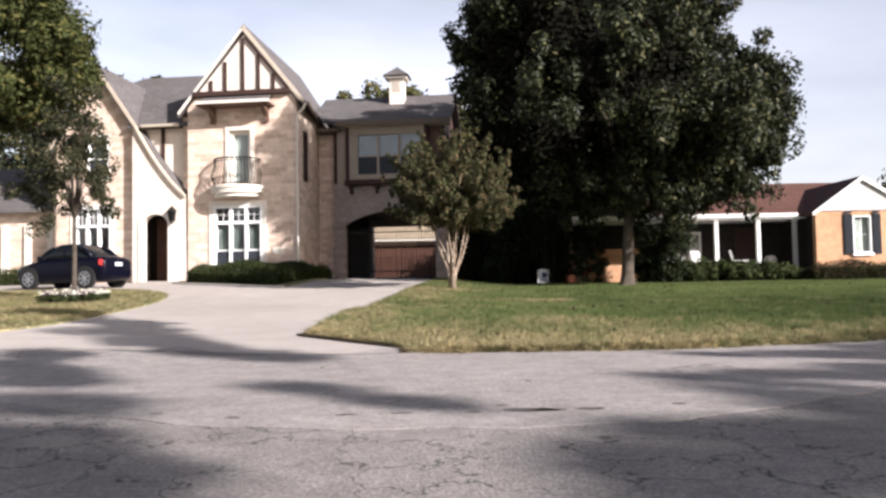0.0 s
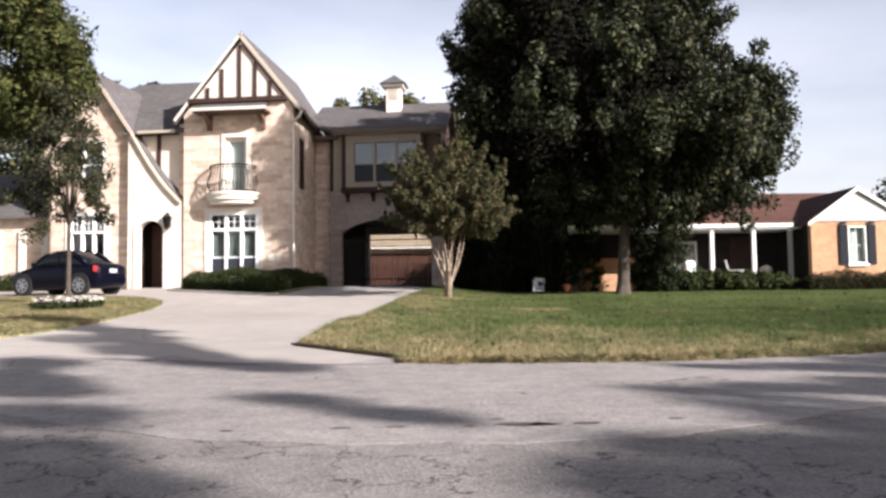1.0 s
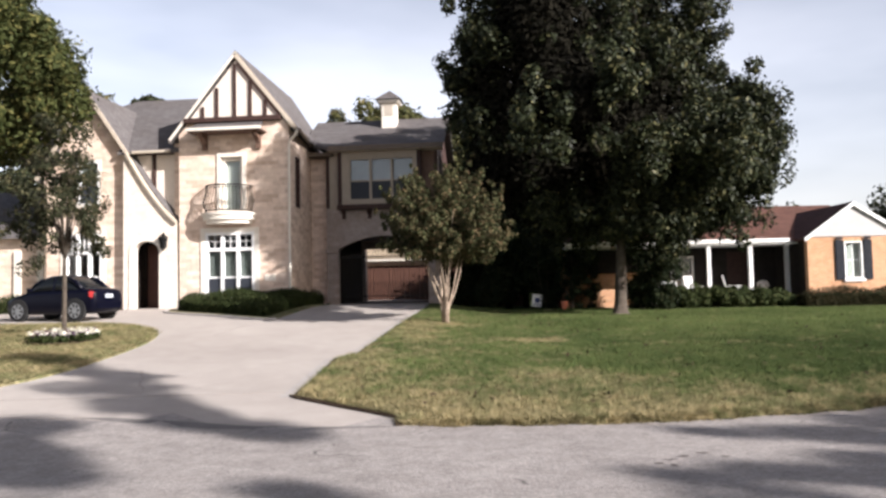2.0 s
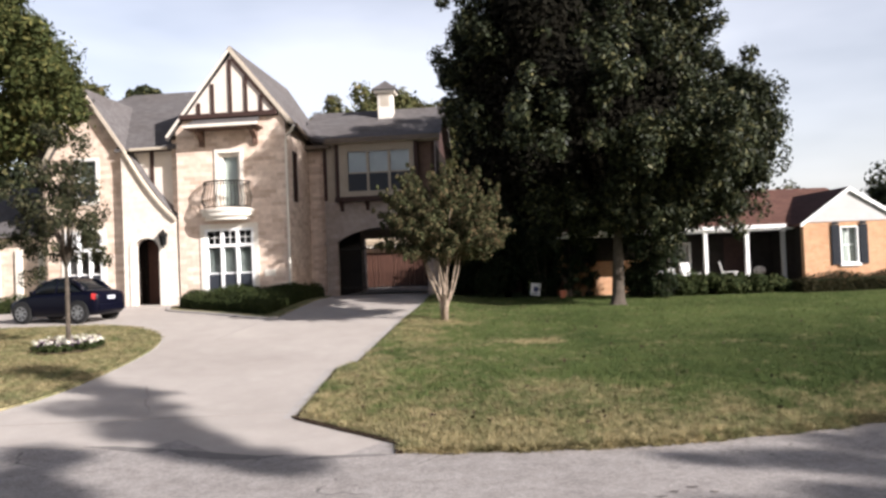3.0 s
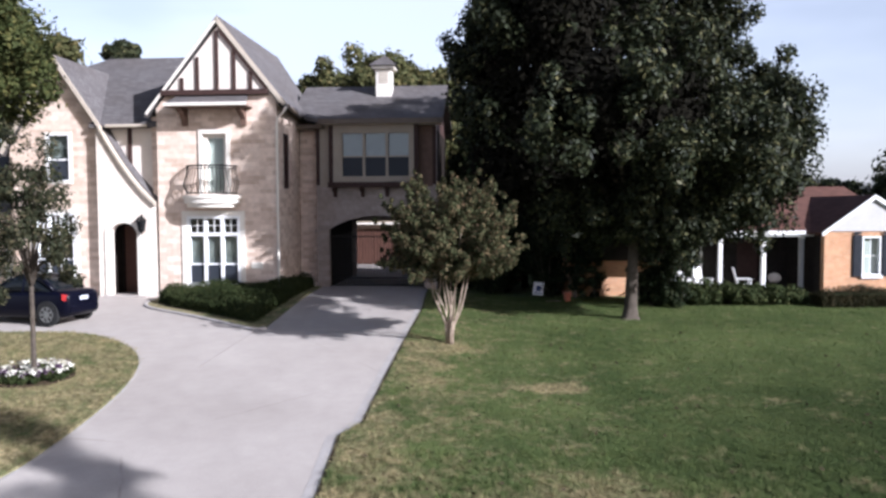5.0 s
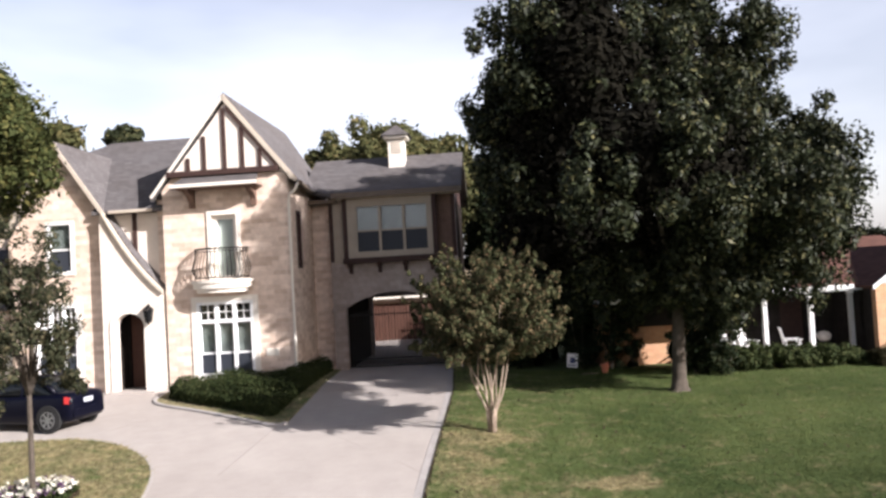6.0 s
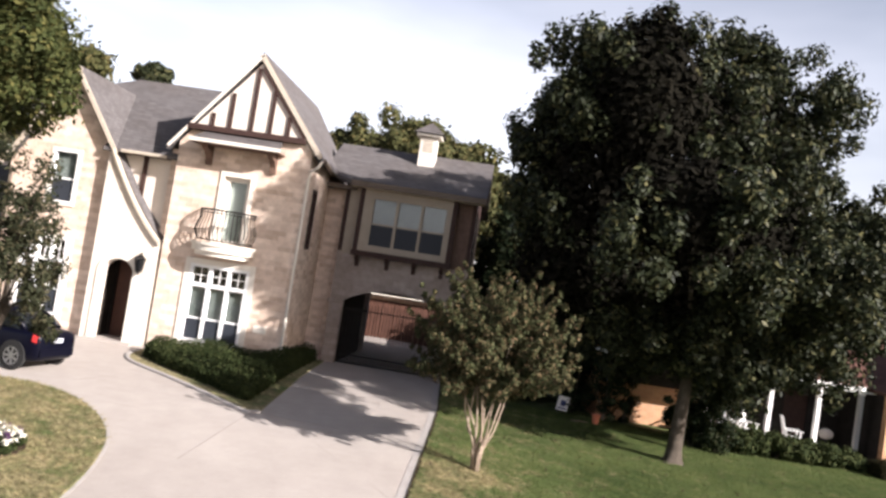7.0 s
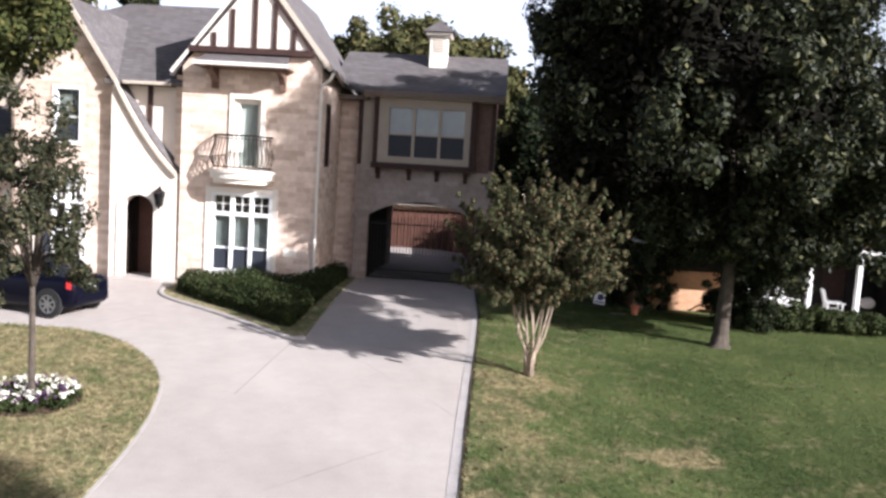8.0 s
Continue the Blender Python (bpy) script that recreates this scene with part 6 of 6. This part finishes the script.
# ---- car ----
def sedan(x, y, turn, length=4.1, width=1.66, height=1.40):
    """A four-door sedan, nose at +x before it is turned and set down."""
    z = ground(x, y) + 0.012
    t = thing("car", "dark navy four-door sedan parked on the drive", "car", (x, y, z))
    m = pose(x, y, z, 0, 0, turn)
    L, W = length / 2, width / 2

    def rings_mesh(rings):
        bm = strip(rings)
        bmesh.ops.transform(bm, matrix=m, verts=bm.verts)
        return bm

    def section(px, w, bottom, belt, top, crown):
        """Half outline mirrored: sill, flank, shoulder, deck."""
        half = [(w * 0.86, bottom), (w * 0.97, bottom + 0.1), (w, bottom + 0.28), (w * 0.985, belt - 0.1), (w * 0.94, belt), (w * 0.6, top), (w * 0.2, top + crown)]
        return [(px, -a, b) for a, b in half] + [(px, a, b) for a, b in half[::-1]]

    stations = ((-1.0, 0.78, 0.42, 0.78, 0.80), (-0.975, 0.88, 0.30, 0.90, 0.95), (-0.90, 0.95, 0.24, 0.94, 1.00), (-0.72, 0.99, 0.20, 0.95, 1.00), (-0.40, 1.0, 0.19, 0.94, 0.97), (0.0, 1.0, 0.19, 0.92, 0.95), (0.35, 0.995, 0.19, 0.90, 0.93), (0.55, 0.985, 0.20, 0.86, 0.90), (0.78, 0.96, 0.21, 0.76, 0.82), (0.92, 0.90, 0.23, 0.66, 0.72), (0.985, 0.80, 0.28, 0.56, 0.60), (1.0, 0.72, 0.36, 0.50, 0.52))
    part("body", rings_mesh([section(L * k, W * w, b, s, d, 0.012) for k, w, b, s, d in stations]), CARPAINT, t, smooth=True)

    def hoop(px, w0, z0, w1, z1):
        half = [(w0, z0), (w0 * 0.6 + w1 * 0.4, z0 * 0.5 + z1 * 0.5), (w1, z1 - 0.03), (w1 * 0.8, z1), (w1 * 0.3, z1 + 0.012)]
        return [(px, -a, b) for a, b in half] + [(px, a, b) for a, b in half[::-1]]

    cab = ((-0.70, 0.84, 0.93, 0.78, 0.985), (-0.52, 0.87, 0.92, 0.74, 1.20), (-0.36, 0.88, 0.92, 0.71, height - 0.04), (-0.18, 0.89, 0.91, 0.70, height), (0.05, 0.89, 0.90, 0.70, height - 0.01), (0.18, 0.88, 0.89, 0.71, height - 0.07), (0.36, 0.86, 0.88, 0.76, 1.16), (0.52, 0.84, 0.86, 0.80, 0.92))
    part("greenhouse", rings_mesh([hoop(L * k, W * a, b, W * c, d) for k, a, b, c, d in cab]), CARGLASS, t, "dark tinted windows", smooth=True)
    roof = [(L * k, W * c, d) for k, a, b, c, d in cab[2:6]]
    rings = []
    for px, w, d in roof:
        rings.append([(px, -w - 0.012, d - 0.06), (px, -w * 0.8, d + 0.012), (px, 0, d + 0.03), (px, w * 0.8, d + 0.012), (px, w + 0.012, d - 0.06), (px, 0, d - 0.03)])
    part("roof", rings_mesh(rings), CARPAINT, t, smooth=True)
    for s in (-1, 1):
        for i, j, wide in ((0, 2, 0.16), (5, 7, 0.07)):
            (k0, a0, b0, c0, d0), (k1, a1, b1, c1, d1) = cab[i], cab[j]
            bm = bmesh.new()
            tube(bm, [(L * k0, s * W * c0, d0 - 0.01), (L * (k0 + k1) / 2, s * W * (c0 + c1) / 2 * 1.01, (d0 + d1) / 2 + (0.035 if i == 0 else 0.03)), (L * k1, s * W * c1, d1 - 0.03)], [wide * 0.42] * 3, 8)
            bmesh.ops.transform(bm, matrix=m, verts=bm.verts)
            part("pillar", bm, CARPAINT, t, smooth=True)
        bm = bmesh.new()
        tube(bm, [(-0.1 * L, s * W * 0.895, 0.92), (-0.1 * L, s * W * 0.80, 1.16), (-0.1 * L, s * W * 0.705, height - 0.05)], 0.03, 6)
        bmesh.ops.transform(bm, matrix=m, verts=bm.verts)
        part("pillar", bm, CARPAINT, t)
        lens = [[(-L * 0.985, s * W * 0.66, 0.72), (-L * 0.99, s * W * 0.66, 0.84), (-L * 0.94, s * W * 0.66, 0.84), (-L * 0.94, s * W * 0.66, 0.72)],
                [(-L * 0.985, s * W * 0.84, 0.70), (-L * 0.975, s * W * 0.84, 0.88), (-L * 0.92, s * W * 0.84, 0.88), (-L * 0.92, s * W * 0.84, 0.70)],
                [(-L * 0.91, s * W * 0.985, 0.74), (-L * 0.91, s * W * 0.97, 0.92), (-L * 0.88, s * W * 0.90, 0.90), (-L * 0.88, s * W * 0.90, 0.76)]]
        part("tail_light", rings_mesh(lens), REDLENS, t)
        lamp_lens = [[(L * 0.955, s * W * 0.45, 0.56), (L * 0.945, s * W * 0.45, 0.66), (L * 0.9, s * W * 0.45, 0.66), (L * 0.9, s * W * 0.45, 0.56)], [(L * 0.90, s * W * 0.84, 0.58), (L * 0.87, s * W * 0.84, 0.71), (L * 0.83, s * W * 0.8, 0.71), (L * 0.83, s * W * 0.8, 0.58)]]
        part("headlight", rings_mesh(lamp_lens), ALLOY, t)
        bm = bmesh.new()
        box(bm, L * 0.30, L * 0.38, s * W - (0.0 if s > 0 else 0.15), s * W + (0.15 if s > 0 else 0.0), 0.93, 1.04, 0.02)
        bmesh.ops.transform(bm, matrix=m, verts=bm.verts)
        part("mirror", bm, CARPAINT, t)
        for dx in (-0.28, 0.16):
            bm = bmesh.new()
            box(bm, L * dx - 0.08, L * dx + 0.08, s * W - 0.004, s * W + 0.014, 0.78, 0.81, 0.004)
            bmesh.ops.transform(bm, matrix=m, verts=bm.verts)
            part("door_handle", bm, CARPAINT, t)
        R = Matrix.Rotation(math.pi / 2, 4, "X")
        for wx in (-0.62 * L, 0.64 * L):
            bm = bmesh.new()
            bmesh.ops.create_cone(bm, cap_ends=True, segments=28, radius1=0.365, radius2=0.365, depth=0.12, matrix=m @ Matrix.Translation((wx, s * (W - 0.048), 0.335)) @ R)
            part("wheel_arch", bm, TYRE, t)
            bm = bmesh.new()
            bmesh.ops.create_cone(bm, cap_ends=True, segments=32, radius1=0.315, radius2=0.315, depth=0.2, matrix=m @ Matrix.Translation((wx, s * (W - 0.078), 0.315)) @ R)
            bmesh.ops.bevel(bm, geom=[e for e in bm.edges if len(e.link_faces) == 2 and e.calc_face_angle(0) > 1], offset=0.03, segments=2, affect="EDGES")
            wheel = part("wheel", bm, TYRE, t)
            bm = bmesh.new()
            hub = m @ Matrix.Translation((wx, s * (W + 0.026), 0.315)) @ R
            for k in range(7):
                box(bm, 0.03, 0.215, -0.026, 0.026, -0.01, 0.008, m=hub @ Matrix.Rotation(k * 2 * math.pi / 7, 4, "Z"))
            bmesh.ops.create_cone(bm, cap_ends=True, segments=16, radius1=0.06, radius2=0.06, depth=0.026, matrix=hub)
            for k in range(28):
                a0, a1 = 2 * math.pi * k / 28, 2 * math.pi * (k + 1) / 28
                q = [(0.2 * math.cos(a0), 0.2 * math.sin(a0), 0), (0.225 * math.cos(a0), 0.225 * math.sin(a0), 0), (0.225 * math.cos(a1), 0.225 * math.sin(a1), 0), (0.2 * math.cos(a1), 0.2 * math.sin(a1), 0)]
                prism(bm, [hub @ Vector((u, v, -0.01)) for u, v, _ in q], [hub @ Vector((u, v, 0.01)) for u, v, _ in q])
            part("rim", bm, ALLOY, wheel, "silver alloy rim")

    def block(name, material, *r):
        bm = bmesh.new()
        box(bm, *r, 0.006)
        bmesh.ops.transform(bm, matrix=m, verts=bm.verts)
        return part(name, bm, material, t)
    block("number_plate", PLATE, -L - 0.008, -L * 0.97, -0.17, 0.17, 0.70, 0.82)
    block("rear_bumper", CARPAINT, -L - 0.02, -L * 0.95, -W * 0.78, W * 0.78, 0.36, 0.56)


sedan(-11.35, 25.1, 162, 3.5, 1.46, 1.42)

# ---- grass and street details ----
def blades(name, poly, n, label, seed, h=0.07, y_bias=1.0, lift=0.045):
    rs = np.random.RandomState(seed)
    xs, ys = [p[0] for p in poly], [p[1] for p in poly]
    pts = []
    while len(pts) < n:
        x, y = rs.uniform(min(xs), max(xs)), min(ys) + (max(ys) - min(ys)) * rs.uniform() ** y_bias
        if inside((x, y), poly):
            pts.append((x, y, ground(x, y) + lift))
    p = np.array(pts)
    a = rs.uniform(0, 2 * math.pi, n)
    w = np.c_[np.cos(a), np.sin(a), np.zeros(n)] * rs.uniform(0.005, 0.012, n)[:, None]
    lean = rs.normal(size=(n, 2)) * 0.10
    top = p + np.c_[lean, h * rs.uniform(0.4, 1.3, n)]
    v = np.stack([p - w, p + w, top], 1).reshape(-1, 3)
    tagged(cloud_mesh(name, v, np.arange(n * 3).reshape(-1, 3), BLADES, None), label, "grass", kind="stuff")


LAWN_BLADES = [(-0.02, 9.40)] + DRIVE_SIDE + [(18, 27.2)] + VERGE[::-1]
blades("grass", LAWN_BLADES, 560000, "blades of mown grass, green with straw tips", 7, 0.056, 1.5)
blades("grass", [(max(px, -14), py) for px, py in ISLAND], 100000, "blades of half-dry grass on the island", 8, 0.062)
fringe = [(x, y - 0.05 + 0.05 * math.sin(x * 7.7) + 0.03 * math.sin(x * 17)) for x, y in bend(VERGE)] + [(x, y + 0.22) for x, y in VERGE[::-1]]
blades("grass", fringe, 24000, "ragged straw-coloured grass fringe along the street", 9, 0.08, 1.0, 0.0)


def tufts(count, per, seed):
    """Coarse tufts that stand out of the dry lawn near the street."""
    rs = np.random.RandomState(seed)
    spots = []
    while len(spots) < count:
        x, y = rs.uniform(-1.5, 14), 8.8 + 5.0 * rs.uniform() ** 1.8
        if inside((x, y), LAWN_BLADES):
            spots.append((x, y, ground(x, y) + 0.045))
    p = np.repeat(np.array(spots), per, 0)
    n = len(p)
    p[:, :2] += rs.normal(size=(n, 2)) * 0.022
    a = rs.uniform(0, 2 * math.pi, n)
    w = np.c_[np.cos(a), np.sin(a), np.zeros(n)] * rs.uniform(0.004, 0.009, n)[:, None]
    top = p + np.c_[rs.normal(size=(n, 2)) * 0.045, rs.uniform(0.05, 0.13, n)]
    v = np.stack([p - w, p + w, top], 1).reshape(-1, 3)
    tagged(cloud_mesh("grass_tufts", v, np.arange(n * 3).reshape(-1, 3), BLADES, None), "coarse dry tufts of grass near the street", "grass", kind="stuff")


tufts(2600, 16, 17)

rnd = random.Random(4)
stains = thing("oil_stains", "dark oil stains and asphalt pits on the street", "stain", (1, 4.7, 0), kind="stuff")
# flat dark spots from x 2.35 to 3.02 stand for pits in the asphalt
for cx, cy, rx, ry in ((0.92, 4.74, 0.16, 0.07), (1.02, 4.72, 0.1, 0.05), (1.3, 4.73, 0.1, 0.035), (0.55, 4.7, 0.04, 0.02), (0.1, 4.72, 0.07, 0.02), (-0.25, 4.7, 0.06, 0.02), (-0.95, 4.68, 0.05, 0.02), (1.9, 4.85, 0.05, 0.02), (0.75, 4.95, 0.04, 0.02), (2.35, 6.72, 0.05, 0.03), (2.5, 6.85, 0.07, 0.02), (2.66, 6.98, 0.05, 0.03), (2.88, 7.1, 0.06, 0.03), (3.02, 6.92, 0.05, 0.025), (2.45, 6.62, 0.03, 0.05), (-0.9, 9.0, 0.06, 0.015), (-1.5, 4.9, 0.05, 0.02)):
    n = 18
    top = [(cx + rx * (1 + rnd.uniform(-0.3, 0.3)) * math.cos(2 * math.pi * i / n), cy + ry * (1 + rnd.uniform(-0.3, 0.3)) * math.sin(2 * math.pi * i / n)) for i in range(n)]
    bm = bmesh.new()
    bm.faces.new([bm.verts.new((x, y, 0.0085)) for x, y in top])
    part("stain", bm, STAIN, stains)

# dry leaves scattered on the lawn
rs = np.random.RandomState(31)
litter = []
while len(litter) < 420:
    x, y = rs.uniform(-1.2, 13), 9.6 + 17 * rs.uniform() ** 1.3
    if inside((x, y), LAWN):
        litter.append((x, y, ground(x, y) + 0.10, 0.03, 0.03, 0.01))
v, f = leaf_cloud(rs, litter, 1, 0.05, 1.5)
tagged(cloud_mesh("fallen_leaves", v, f, SOIL, None), "dry brown leaves scattered over the lawn", "leaves", kind="stuff")
